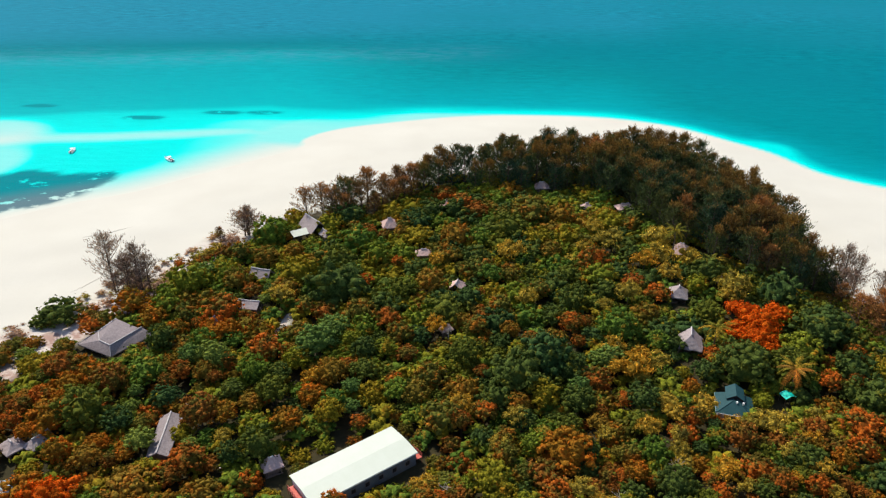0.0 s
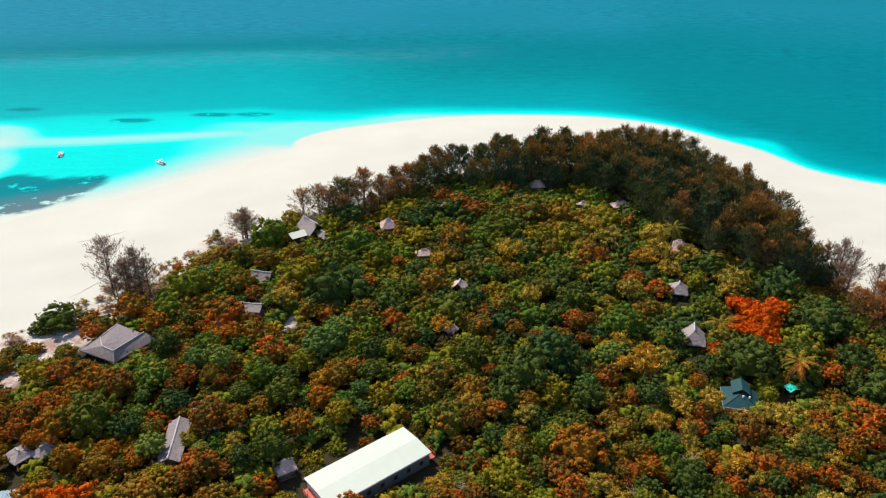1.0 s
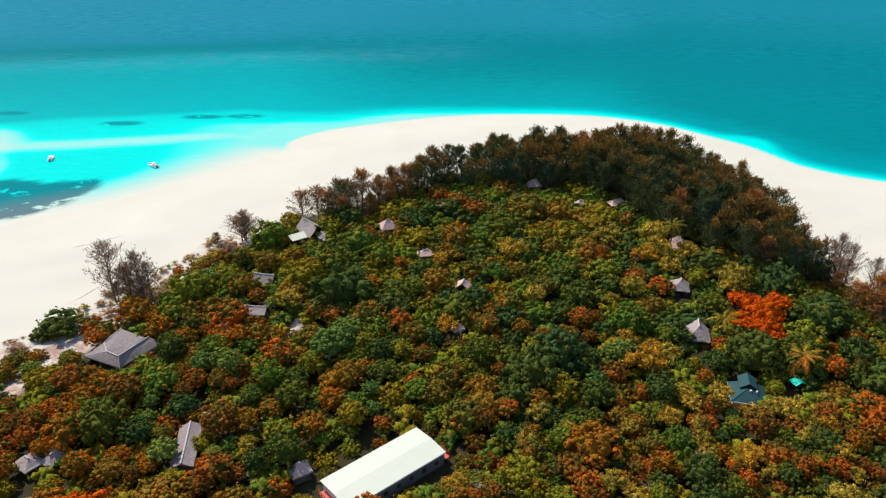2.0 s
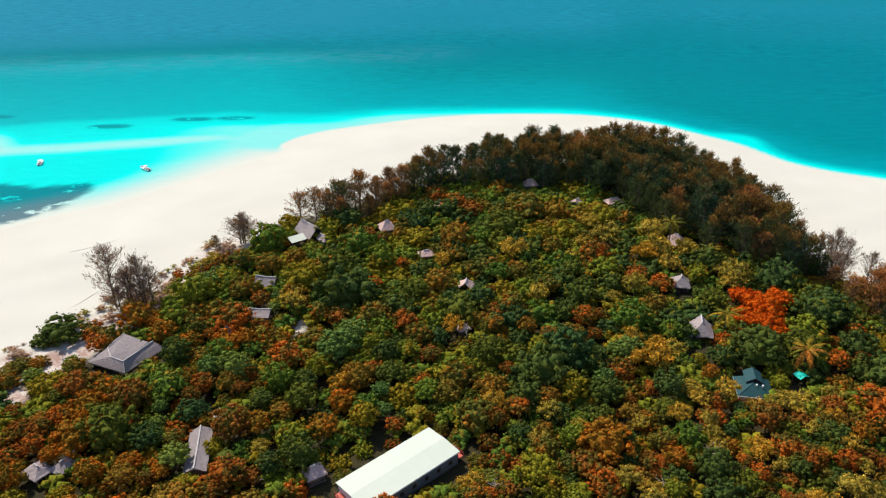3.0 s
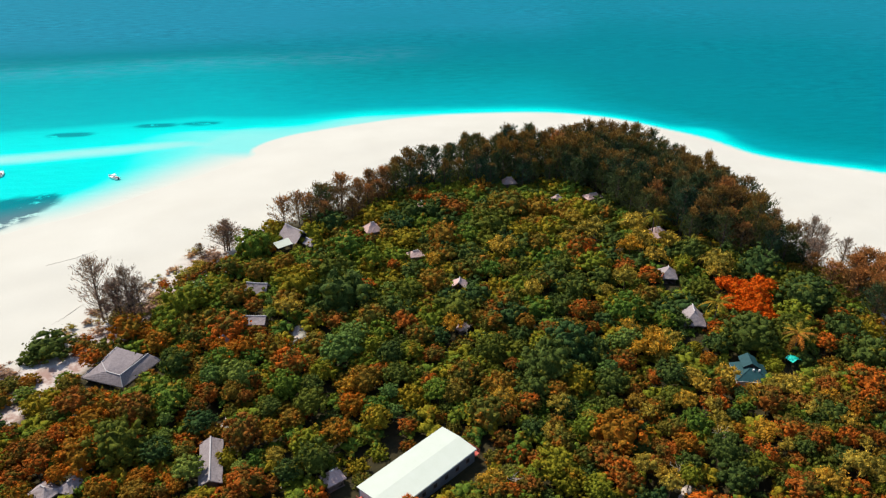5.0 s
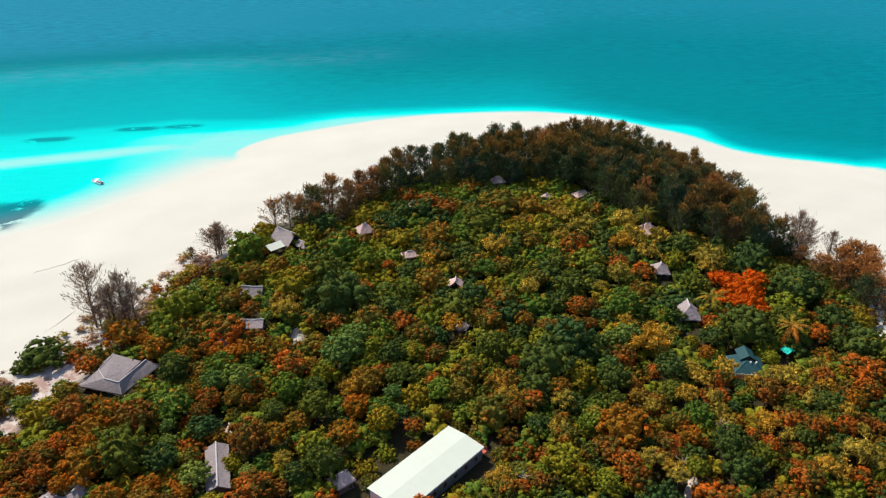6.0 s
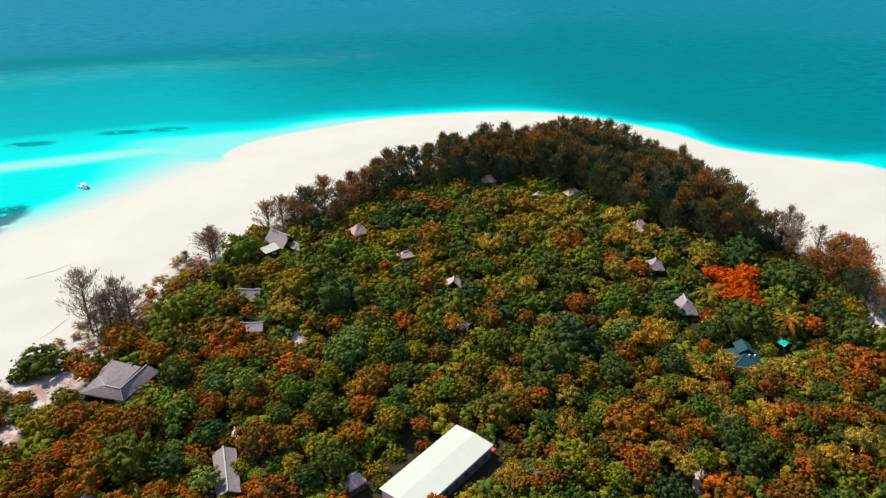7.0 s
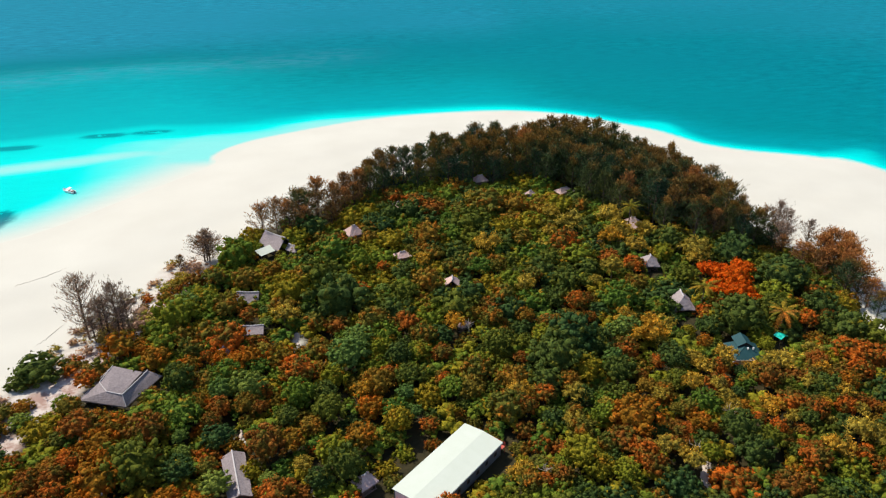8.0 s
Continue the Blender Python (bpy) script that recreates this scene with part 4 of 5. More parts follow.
def palm_shapes():
    """A ringed, leaning trunk and one arching frond with leaflets, both of length 1."""
    trunk = tube([(0, 0, 0), (0.05, 0, 0.35), (0.07, 0.01, 0.7), (0.06, 0.02, 1.0)], [0.030, 0.022, 0.018, 0.020], 8)
    fronds = []
    for sag in (0.30, 0.55, 0.85):
        t = np.linspace(0, 1, 15)
        rib = np.stack([t * (1 - 0.12 * sag * t), 0 * t, 0.42 * t - (0.42 + sag) * t * t * 0.85], 1)
        pieces = [tube(rib[::2], list(np.linspace(0.012, 0.002, 8)), 4)]
        for k in range(1, 15):
            reach = 0.135 * math.sin(math.pi * (0.12 + 0.80 * t[k])) + 0.02
            d = rib[k] - rib[k - 1]
            d = d / np.linalg.norm(d)
            for s in (-1, 1):
                base = rib[k]
                tip = base + np.array((d[0] * 0.12, s * reach, d[2] * 0.12 - reach * 0.45))
                w = d * 0.027
                pieces.append((np.stack([base - w, base + w, tip + w * 0.3, tip - w * 0.3]), np.array([[0, 1, 2, 3]]), NO_TRI))
        fronds.append(merged(pieces))
    return trunk, fronds


PALM_TRUNK, PALM_FRONDS = palm_shapes()
PALM_TRUNK_MESH = mesh_of("trunk", PALM_TRUNK, BARK, smooth=True)
PALM_FROND_MESHES = [mesh_of("frond", f, FROND) for f in PALM_FRONDS]
PALM_DRY_MESHES = [mesh_of("frond", f, FROND_DRY) for f in PALM_FRONDS]


def plant_palm(x, y, h, reach, fronds, dry=False):
    foot = 1.8
    label = "coconut palm with yellowing, partly dry fronds" if dry else "coconut palm with arching yellow-green fronds"
    root = thing("palm_tree", label, "palm", pose(x - 0.06 * h, y, foot), "palms of the wood")
    hang("trunk", PALM_TRUNK_MESH, root).matrix_basis = Matrix.Diagonal((h, h, h, 1))
    for k in range(fronds):
        level = k / fronds
        kind = 0 if level < 0.35 else 1 if level < 0.7 else 2
        meshes = PALM_DRY_MESHES if dry and rng.uniform() < 0.55 else PALM_FROND_MESHES
        hang("frond", meshes[kind], root, pose(0.06 * h, 0.02 * h, h, rng.uniform(-12, 12), -38 + 62 * level + rng.uniform(-8, 8), k * 137.5 + rng.uniform(-10, 10)) @ Matrix.Scale(reach * rng.uniform(0.85, 1.1), 4))
    return root


# ---- buildings ----
def roof_mesh(length, width, eave, ridge, ridge_lo, ridge_hi, thick, sag, cuts=7):
    """A thatched roof: ridge from ridge_lo to ridge_hi along x; a hip where the ridge ends short of the eave, else an open gable."""
    bm = bmesh.new()
    L, W = length / 2, width / 2
    corners = [bm.verts.new(p) for p in ((-L, -W, eave), (L, -W, eave), (L, W, eave), (-L, W, eave), (ridge_lo, 0, ridge), (ridge_hi, 0, ridge))]
    a, b, c, d, e, f = corners
    bm.faces.new((a, b, f, e))
    bm.faces.new((c, d, e, f))
    if ridge_lo > -L + 0.05:
        bm.faces.new((d, a, e))
    if ridge_hi < L - 0.05:
        bm.faces.new((b, c, f))
    bmesh.ops.subdivide_edges(bm, edges=bm.edges[:], cuts=cuts, use_grid_fill=True)
    for v in bm.verts:
        rise = (v.co.z - eave) / (ridge - eave)
        v.co.z += 0.10 * noise.noise(v.co * 1.3) - sag * math.sin(math.pi * rise)
        v.co.z -= 1.4 * sag * rise * math.cos(math.pi * v.co.x / length)
        if rise < 0.05:
            v.co.z += 0.12 * noise.noise(v.co * 2.1)
            v.co.x *= 1 + 0.07 * noise.noise(v.co * 1.1)
            v.co.y *= 1 + 0.09 * noise.noise(v.co * 1.4)
    bmesh.ops.recalc_face_normals(bm, faces=bm.faces)
    if sum(f.normal.z for f in bm.faces) < 0:
        bmesh.ops.reverse_faces(bm, faces=bm.faces)
    low = bmesh.ops.extrude_face_region(bm, geom=bm.faces[:])
    bmesh.ops.translate(bm, verts=[v for v in low["geom"] if isinstance(v, bmesh.types.BMVert)], vec=(0, 0, -thick))
    return bm


def beam(points, r, sides=6):
    bm = bmesh.new()
    v, q, t = tube(points, [r] * len(points), sides)
    made = [bm.verts.new(p) for p in v]
    for f in q:
        bm.faces.new([made[i] for i in f])
    for ring in (made[:sides][::-1], made[-sides:]):
        bm.faces.new(ring)
    return bm


def banda(x, y, turn, length, width, eave=2.3, ridge=4.8, hip_lo=True, hip_hi=True, pink=False, foot=1.9, label="", thatch=None):
    """A small thatched guest hut on a timber frame."""
    root = thing("thatched_hut", label or "small hut with a weathered grey palm-thatch roof", "hut", pose(x, y, foot, 0, 0, turn), "thatched huts of the wood")
    lo = -length / 2 + (width * 0.42 if hip_lo else 0)
    hi = length / 2 - (width * 0.42 if hip_hi else 0)
    if hi - lo < 0.4:
        mid = (lo + hi) / 2
        lo, hi = mid - 0.2, mid + 0.2
    part("roof", roof_mesh(length, width, eave, ridge, lo, hi, 0.28, 0.08), thatch or (THATCH_PINK if pink else THATCH), root)
    part("ridge_cap", beam([(lo - 0.05, 0, ridge + 0.03), ((lo + hi) / 2, 0, ridge - 0.15), (hi + 0.05, 0, ridge + 0.03)], 0.17), RIDGE, root, "pale ridge cap")
    for sx in (-1, 1):
        for sy in (-1, 1):
            part("post", box(bmesh.new(), sx * (length / 2 - 0.6) - 0.09, sy * (width / 2 - 0.6) - 0.09, 0, sx * (length / 2 - 0.6) + 0.09, sy * (width / 2 - 0.6) + 0.09, eave + 0.3, 0.01), TIMBER, root)
    inset = 0.9
    X, Y = length / 2 - inset, width / 2 - inset
    for w in ((-X, -Y, X, -Y + 0.15), (-X, Y - 0.15, X, Y), (-X, -Y + 0.15, -X + 0.15, Y - 0.15)):
        part("wall", box(bmesh.new(), w[0], w[1], 0, w[2], w[3], eave + 0.1, 0.01), TIMBER, root)
    part("floor_deck", box(bmesh.new(), -length / 2 + 0.3, -width / 2 + 0.3, 0.0, length / 2 - 0.3, width / 2 - 0.3, 0.14, 0.01), TIMBER, root)
    if not hip_hi:
        bm = bmesh.new()
        s = 0.75
        vs = [bm.verts.new(p) for p in ((length / 2 - 1.1, -width / 2 * s, eave + 0.05), (length / 2 - 1.1, width / 2 * s, eave + 0.05), (length / 2 - 1.1, 0, eave + (ridge - eave) * s))]
        bm.faces.new(vs)
        up = bmesh.ops.extrude_face_region(bm, geom=bm.faces[:])
        bmesh.ops.translate(bm, verts=[v for v in up["geom"] if isinstance(v, bmesh.types.BMVert)], vec=(0.06, 0, 0))
        # dark panel added for the shade inside the open gable
        part("gable_shade", bm, DARK_TIMBER_AND_SHADE, root, "dark panel for the shade inside the open gable")
    return root


def hall(cx, cy, turn, length, width, eave, ridge):
    """The long building with a white sheet roof."""
    root = thing("long_building", "long building with a bright white sheet-metal roof in the wood", "building", pose(cx, cy, 1.9, 0, 0, turn))
    L, W, o = length / 2, width / 2, 0.35
    for s in (-1, 1):
        bm = bmesh.new()
        n = 24
        rows = []
        for k in range(n + 1):
            x = -L - o + (2 * L + 2 * o) * k / n
            rows.append([bm.verts.new((x, s * (W + o) * f, eave + (ridge - eave) * (1 - f) + (0.015 if k % 2 else 0))) for f in (0.0, 0.5, 1.0)])
        for a, b in zip(rows, rows[1:]):
            for i in range(2):
                bm.faces.new((a[i], b[i], b[i + 1], a[i + 1]))
        bmesh.ops.recalc_face_normals(bm, faces=bm.faces)
        up = bmesh.ops.extrude_face_region(bm, geom=bm.faces[:])
        bmesh.ops.translate(bm, verts=[v for v in up["geom"] if isinstance(v, bmesh.types.BMVert)], vec=(0, 0, 0.09))
        part("roof_slope", bm, WHITE_METAL, root, "white painted sheet roof slope")
        part("fascia", box(bmesh.new(), -L - o, s * (W + o) - 0.03, eave - 0.22, L + o, s * (W + o) + 0.03, eave - 0.004, 0.01), WHITE_WALL, root)
    for s in (-1, 1):
        part("side_wall", box(bmesh.new(), -L, s * W - 0.12, 0, L, s * W + 0.12, eave - 0.1), SHADED_WALL, root, "side wall with its shade painted in dark grey")
        bm = bmesh.new()
        vs = [bm.verts.new((s * (L - 0.004), yy, zz)) for yy, zz in ((-W + 0.13, 0), (W - 0.13, 0), (W - 0.13, eave - 0.12), (0, ridge - 0.12), (-W + 0.13, eave - 0.12))]
        bm.faces.new(vs)
        up = bmesh.ops.extrude_face_region(bm, geom=bm.faces[:])
        bmesh.ops.translate(bm, verts=[v for v in up["geom"] if isinstance(v, bmesh.types.BMVert)], vec=(-s * 0.2, 0, 0))
        part("end_wall", bm, WHITE_WALL, root, "pale plastered end wall")
    for s, y0, y1 in ((1, -W - 0.3, -W * 0.35), (-1, -W * 0.1, W * 0.85)):
        x0 = s * (L + 0.1)
        part("porch_deck", box(bmesh.new(), x0, y0, 1.5, x0 + s * 1.4, y1, 1.62, 0.01), RED_PAINT, root, "red painted porch deck")
        for i in range(5):
            yy = y0 + 0.06 + i * (y1 - y0 - 0.12) / 4
            part("porch_post", box(bmesh.new(), x0 + s * 1.28, yy - 0.05, 0.0, x0 + s * 1.38, yy + 0.05, 2.62), RED_PAINT, root)
        for z in (2.1, 2.55):
            part("porch_rail", box(bmesh.new(), x0 + s * 1.30, y0, z, x0 + s * 1.36, y1, z + 0.07), RED_PAINT, root)
    for k in range(7):
        xx = -L + 2.2 + k * (2 * L - 4.4) / 6
        pane = part("window", box(bmesh.new(), xx - 0.5, -W - 0.15, 1.2, xx + 0.5, -W - 0.123, 2.3), DARK_TIMBER_AND_SHADE, root)
        for bar in ((xx - 0.56, 1.14, xx + 0.56, 1.2), (xx - 0.56, 2.3, xx + 0.56, 2.36), (xx - 0.56, 1.2, xx - 0.5, 2.3), (xx + 0.5, 1.2, xx + 0.56, 2.3)):
            part("frame", box(bmesh.new(), bar[0], -W - 0.18, bar[1], bar[2], -W - 0.122, bar[3]), TIMBER, pane)
    return root


def lodge(cx, cy, turn):
    """The big open lodge: a broad hipped thatch whose ridge runs in a U round a sunken inner slope."""
    root = thing("thatched_lodge", "large lodge with a broad weathered grey thatch roof by the beach", "lodge", pose(cx, cy, 1.7, 0, 0, turn))
    e, r = 1.9, 3.8
    near_l, near_r, far_r, far_l = (-6.0, -7.1, e), (6.3, -6.5, e), (7.5, 6.3, e), (-6.9, 6.3, e)
    top_a, top_b, top_c, top_d, bend = (0.1, -4.7, r), (4.6, -4.9, r + 0.1), (4.6, 5.1, r), (-5.0, 4.6, r), (-3.9, -2.0, r - 0.1)
    low_a, low_b = (3.1, -3.7, r - 1.15), (2.9, 5.0, r - 0.75)

    def slope(pts, cuts=6):
        bm = bmesh.new()
        bm.faces.new([bm.verts.new(p) for p in pts])
        bmesh.ops.subdivide_edges(bm, edges=bm.edges[:], cuts=cuts, use_grid_fill=True)
        for v in bm.verts:
            v.co.z += 0.10 * noise.noise(v.co * 0.9) + 0.04 * noise.noise(v.co * 3.0)
        up = bmesh.ops.extrude_face_region(bm, geom=bm.faces[:])
        bmesh.ops.translate(bm, verts=[v for v in up["geom"] if isinstance(v, bmesh.types.BMVert)], vec=(0, 0, -0.3))
        return bm

    for pts in ((near_l, near_r, top_b, top_a), (near_l, top_a, bend), (near_r, far_r, top_c, top_b), (far_l, near_l, bend, top_d), (top_a, low_a, low_b, top_d), (bend, top_a, top_d),
                (far_l, top_d, low_b, far_r), (low_b, top_c, far_r)):
        part("roof_slope", slope(pts), THATCH_OLD, root)
    # dark slab added for the shade in the gap beside the ridge
    part("slot_shade", box(bmesh.new(), 2.6, -4.3, e - 0.1, 4.4, 4.9, e + 0.2), DARK_TIMBER_AND_SHADE, root, "dark slab for the shade in the gap beside the ridge")
    for u, v, rad in ((bend, top_a, 0.10), (top_a, top_b, 0.14), (top_b, top_c, 0.15), (top_d, bend, 0.11), (near_r, top_b, 0.09), (near_l, top_d, 0.09)):
        m = tuple((p + q) / 2 for p, q in zip(u, v))
        part("ridge_cap", beam([(u[0], u[1], u[2] + 0.12), (m[0], m[1], m[2] + 0.08), (v[0], v[1], v[2] + 0.12)], rad), RIDGE, root, "pale ridge cap")
    for x in (-5.3, -1.8, 1.8, 5.3):
        for y in (-6.0, 6.0):
            part("post", box(bmesh.new(), x - 0.12, y - 0.12, 0, x + 0.12, y + 0.12, e + 0.1, 0.02), TIMBER, root)
    for y in (-2, 2):
        for x in (-5.3, 5.3):
            part("post", box(bmesh.new(), x - 0.12, y - 0.12, 0, x + 0.12, y + 0.12, e + 0.1, 0.02), TIMBER, root)
    part("floor_deck", box(bmesh.new(), -5.7, -6.3, 0, 5.7, 6.3, 0.25, 0.03), TIMBER, root)
    part("inner_wall", box(bmesh.new(), -4.5, -3.6, 0.26, 4.5, -3.4, 1.8), DARK_TIMBER_AND_SHADE, root)
    return root


def green_house(cx, cy, turn):
    """House with a green-blue sheet roof, hipped in front, with a raised gable behind and two vents."""
    root = thing("green_roofed_house", "house with a green-blue sheet-metal hip roof and raised gable", "house", pose(cx, cy, 1.9, 0, 0, turn))

    def sheet_face(pts):
        bm = bmesh.new()
        bm.faces.new([bm.verts.new(p) for p in pts])
        up = bmesh.ops.extrude_face_region(bm, geom=bm.faces[:])
        bmesh.ops.translate(bm, verts=[v for v in up["geom"] if isinstance(v, bmesh.types.BMVert)], vec=(0, 0, -0.08))
        return bm

    e, r = 2.5, 4.4
    a, b, c, d = (-4.8, -4.6, e), (4.8, -4.6, e), (4.8, 4.2, e), (-4.8, 4.2, e)
    p, q = (-0.4, -0.6, r), (0.4, -0.6, r)
    for pts in ((a, b, q, p), (b, c, (0.4, 3.0, r), q), (c, d, (-0.4, 3.0, r), (0.4, 3.0, r)), (d, a, p, (-0.4, 3.0, r))):
        part("roof_slope", sheet_face(pts), GREEN_SHEET, root)
    for pts in (((-2.4, -0.2, 4.15), (-2.4, 5.2, 4.15), (0, 5.2, 5.6), (0, -0.2, 5.6)), ((2.4, 5.2, 4.15), (2.4, -0.2, 4.15), (0, -0.2, 5.6), (0, 5.2, 5.6))):
        part("upper_roof_slope", sheet_face(pts), GREEN_SHEET, root)
    bm = bmesh.new()
    bm.faces.new([bm.verts.new(v) for v in ((-2.0, 0.1, 3.6), (2.0, 0.1, 3.6), (2.0, 0.1, 4.2), (0, 0.1, 5.4), (-2.0, 0.1, 4.2))])
    up = bmesh.ops.extrude_face_region(bm, geom=bm.faces[:])
    bmesh.ops.translate(bm, verts=[v for v in up["geom"] if isinstance(v, bmesh.types.BMVert)], vec=(0, 4.8, 0))
    part("upper_wall", bm, DARK_TIMBER_AND_SHADE, root)
    for u, v in ((a, p), (b, q)):
        part("hip_cap", beam([u, ((u[0] + v[0]) / 2, (u[1] + v[1]) / 2, (u[2] + v[2]) / 2 + 0.03), v], 0.09), GREEN_SHEET, root)
    part("gutter", box(bmesh.new(), -4.9, -4.68, e - 0.10, 4.9, -4.6, e + 0.0), WHITE_WALL, root, "pale gutter")
    part("gutter", box(bmesh.new(), -4.88, -4.6, e - 0.10, -4.8, 4.2, e + 0.0), BLUE_SHEET, root)
    for x in (0.3, 1.9):
        part("vent", beam([(x, -1.3, 3.9), (x, -1.3, 4.5)], 0.26, 8), HULL, root, "small white roof vent")
    for w in ((-4.3, -4.1, 4.3, -3.95), (-4.3, 3.6, 4.3, 3.75), (-4.3, -3.94, -4.15, 3.59), (4.15, -3.94, 4.3, 3.59)):
        part("wall", box(bmesh.new(), w[0], w[1], 0, w[2], w[3], e + 0.05), WHITE_WALL, root)
    return root


def boat(x, y, turn, size=1.0):
    """A small open motor boat with a canopy."""
    root = thing("motor_boat", "small white motor boat at anchor in the shallow lagoon", "boat", pose(x, y, 0, 0, 0, turn), "boats in the lagoon")
    bm = bmesh.new()
    rings = []
    for t in np.linspace(0, 1, 10):
        half = 1.05 * min(1.0, (1.0 - t) * 2.6 + 0.02) ** 0.6
        xx = -3.0 + 6.6 * t
        keel = -0.35 + 0.35 * t ** 4
        rings.append([bm.verts.new(p) for p in ((xx, -half, 0.75 + 0.25 * t), (xx, -half * 0.85, 0.1), (xx, 0, keel), (xx, half * 0.85, 0.1), (xx, half, 0.75 + 0.25 * t))])
    for a, b in zip(rings, rings[1:]):
        for i in range(4):
            bm.faces.new((a[i], a[i + 1], b[i + 1], b[i]))
    bm.faces.new(rings[0])
    bmesh.ops.recalc_face_normals(bm, faces=bm.faces)
    up = bmesh.ops.extrude_face_region(bm, geom=bm.faces[:])
    bmesh.ops.scale(bm, verts=[v for v in up["geom"] if isinstance(v, bmesh.types.BMVert)], vec=(0.93, 0.9, 1.0))
    part("hull", bm, HULL, root)
    part("deck", box(bmesh.new(), -2.7, -0.90, 0.55, 2.3, 0.90, 0.66, 0.03), HULL, root)
    part("bench", box(bmesh.new(), -2.3, -0.6, 0.67, -1.8, 0.6, 0.95, 0.03), SEAT_RED, root, "red-brown bench")
    part("bench", box(bmesh.new(), -0.3, -0.5, 0.67, 0.1, 0.5, 0.95, 0.03), SEAT_RED, root, "red-brown bench")
    part("canopy", box(bmesh.new(), -1.3, -0.85, 1.85, 0.3, 0.85, 1.93, 0.03), HULL, root, "white canopy")
    for sx in (-1.2, 0.2):
        for sy in (-0.75, 0.75):
            part("canopy_post", beam([(sx, sy, 0.6), (sx, sy, 1.85)], 0.03), HULL, root)
    part("outboard_motor", box(bmesh.new(), -3.45, -0.22, 0.1, -3.02, 0.22, 1.15, 0.06), HULL_TRIM, root, "dark outboard motor")
    part("rub_rail", beam([(-3.0, -1.08, 0.72), (0.6, -1.08, 0.86), (2.4, -0.75, 0.95)], 0.06), HULL_TRIM, root)
    root.scale = (size, size, size)
    return root


hall(-22.7, 113.9, 39.1, 24.2, 9.5, 3.45, 3.85)
lodge(-94.2, 160.0, -27.5)
green_house(63.0, 137.8, -14).scale = (0.88, 0.88, 0.92)
HUTS = [(-27.8, 233.2, 18, 6.0, 5.8, True, True, True), (-2.9, 190.6, -105, 5.0, 4.6, True, False, True), (-14.4, 212.0, 10, 5.2, 4.2, True, True, True), (-54.6, 230.2, -48, 9.6, 7.4, False, False, False), (-49.0, 224.4, -48, 4.4, 3.6, False, True, False),
        (59.4, 163.2, -105, 6.6, 6.4, False, True, False), (62.8, 189.2, -105, 6.0, 5.6, True, True, False), (-63.6, 194.6, -14, 6.6, 5.2, False, False, False),
        (-98.0, 117.6, -35, 5.2, 4.6, True, True, False), (-93.0, 119.2, 62, 5.6, 4.0, True, False, False)]
HUTS_FAR = [(44.4, 252.5, 20, 4.0, 3.6, True, True, True), (58.6, 252.6, 15, 7.0, 4.8, True, True, True), (-40.5, 114.6, 30, 4.4, 4.0, True, True, True), (79.2, 199.3, -60, 4.4, 4.0, True, False, True),
            (-9.0, 251.4, 70, 5.0, 4.8, True, False, True), (70.6, 217.0, -30, 6.8, 6.4, True, True, True), (-63.6, 177.6, -8, 8.4, 5.0, True, False, False), (-70.0, 168.6, 60, 3.6, 3.2, False, True, False),
            (29.2, 271.4, 5, 6.0, 4.6, True, True, True), (-5.7, 167.6, 30, 3.6, 3.2, True, True, True)]
LOW_HUTS = ((-14.4, 212.0), (-98.0, 117.6), (-93.0, 119.2), (-49.0, 224.4), (-63.6, 177.6), (44.4, 252.5), (58.6, 252.6), (-9.0, 251.4), (79.2, 199.3), (-70.0, 168.6))
for x, y, turn, length, width, lo, hi, pink in HUTS + HUTS_FAR:
    banda(x, y, turn, length, width, 2.2, 3.7 if (x, y) in LOW_HUTS else 2.2 + 0.47 * width, lo, hi, pink, 1.9, "small hut with a weathered pinkish palm-thatch roof" if pink else "")
banda(-66.1, 122.0, 97.5, 13.4, 4.9, 2.3, 3.5, False, False, False, 1.9, "long hut with a low weathered grey thatch roof", THATCH_OLD)
boat(-184.4, 314.8, 100, 0.95)
boat(-135.3, 305.2, 140, 1.0)

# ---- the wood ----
# roofs and paths kept in the camera's view: x, y, reach
SIGHT_SPOTS = np.array([(h[0], h[1], max(h[3], h[4]) * (0.24 if h[0] < -60 and h[1] > 165 else 0.5)) for h in HUTS + HUTS_FAR] + [(76.9, 141.9, 1.6), (-51, 172, 1.8), (-58.3, 224.5, 3.2), (-67, 126, 3.2), (-66, 119.5, 3.0), (-101, 157, 2.8), (-94, 155, 3.0), (-88, 161, 2.0), (-31, 107, 5.0), (-26.5, 110.5, 5.0), (-22, 114.3, 5.0), (-18, 117.5, 5.0), (-14.5, 120, 4.5), (59.6, 160.0, 6.0), (62.6, 186.5, 4.8), (63.5, 138.5, 3.8), (61, 139, 3.2), (66, 141, 3.2), (76.9, 141.0, 3.8), (-51.5, 170, 2.2), (-65.5, 136.5, 1.6), (30.5, 102, 1.8), (-50.5, 114.5, 1.5)])


def sight_cap(x, y, r):
    """Tree height limit that keeps roofs and paths in the camera's view."""
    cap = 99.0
    for hx, hy, reach in SIGHT_SPOTS:
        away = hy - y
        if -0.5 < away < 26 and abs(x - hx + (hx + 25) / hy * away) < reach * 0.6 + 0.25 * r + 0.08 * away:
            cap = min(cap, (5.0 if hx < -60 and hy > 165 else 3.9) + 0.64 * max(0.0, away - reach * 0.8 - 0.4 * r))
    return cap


plant_belt()
SITES = forest_sites()
joined = {k: [] for k in LEAF_JOINED}
near = {k: 0 for k in TREE_WORDS}
LIMIT = {"green": 230, "dark": 150, "olive": 140, "bronze": 90, "rust": 160, "amber": 110, "grey": 20, "flame": 10}
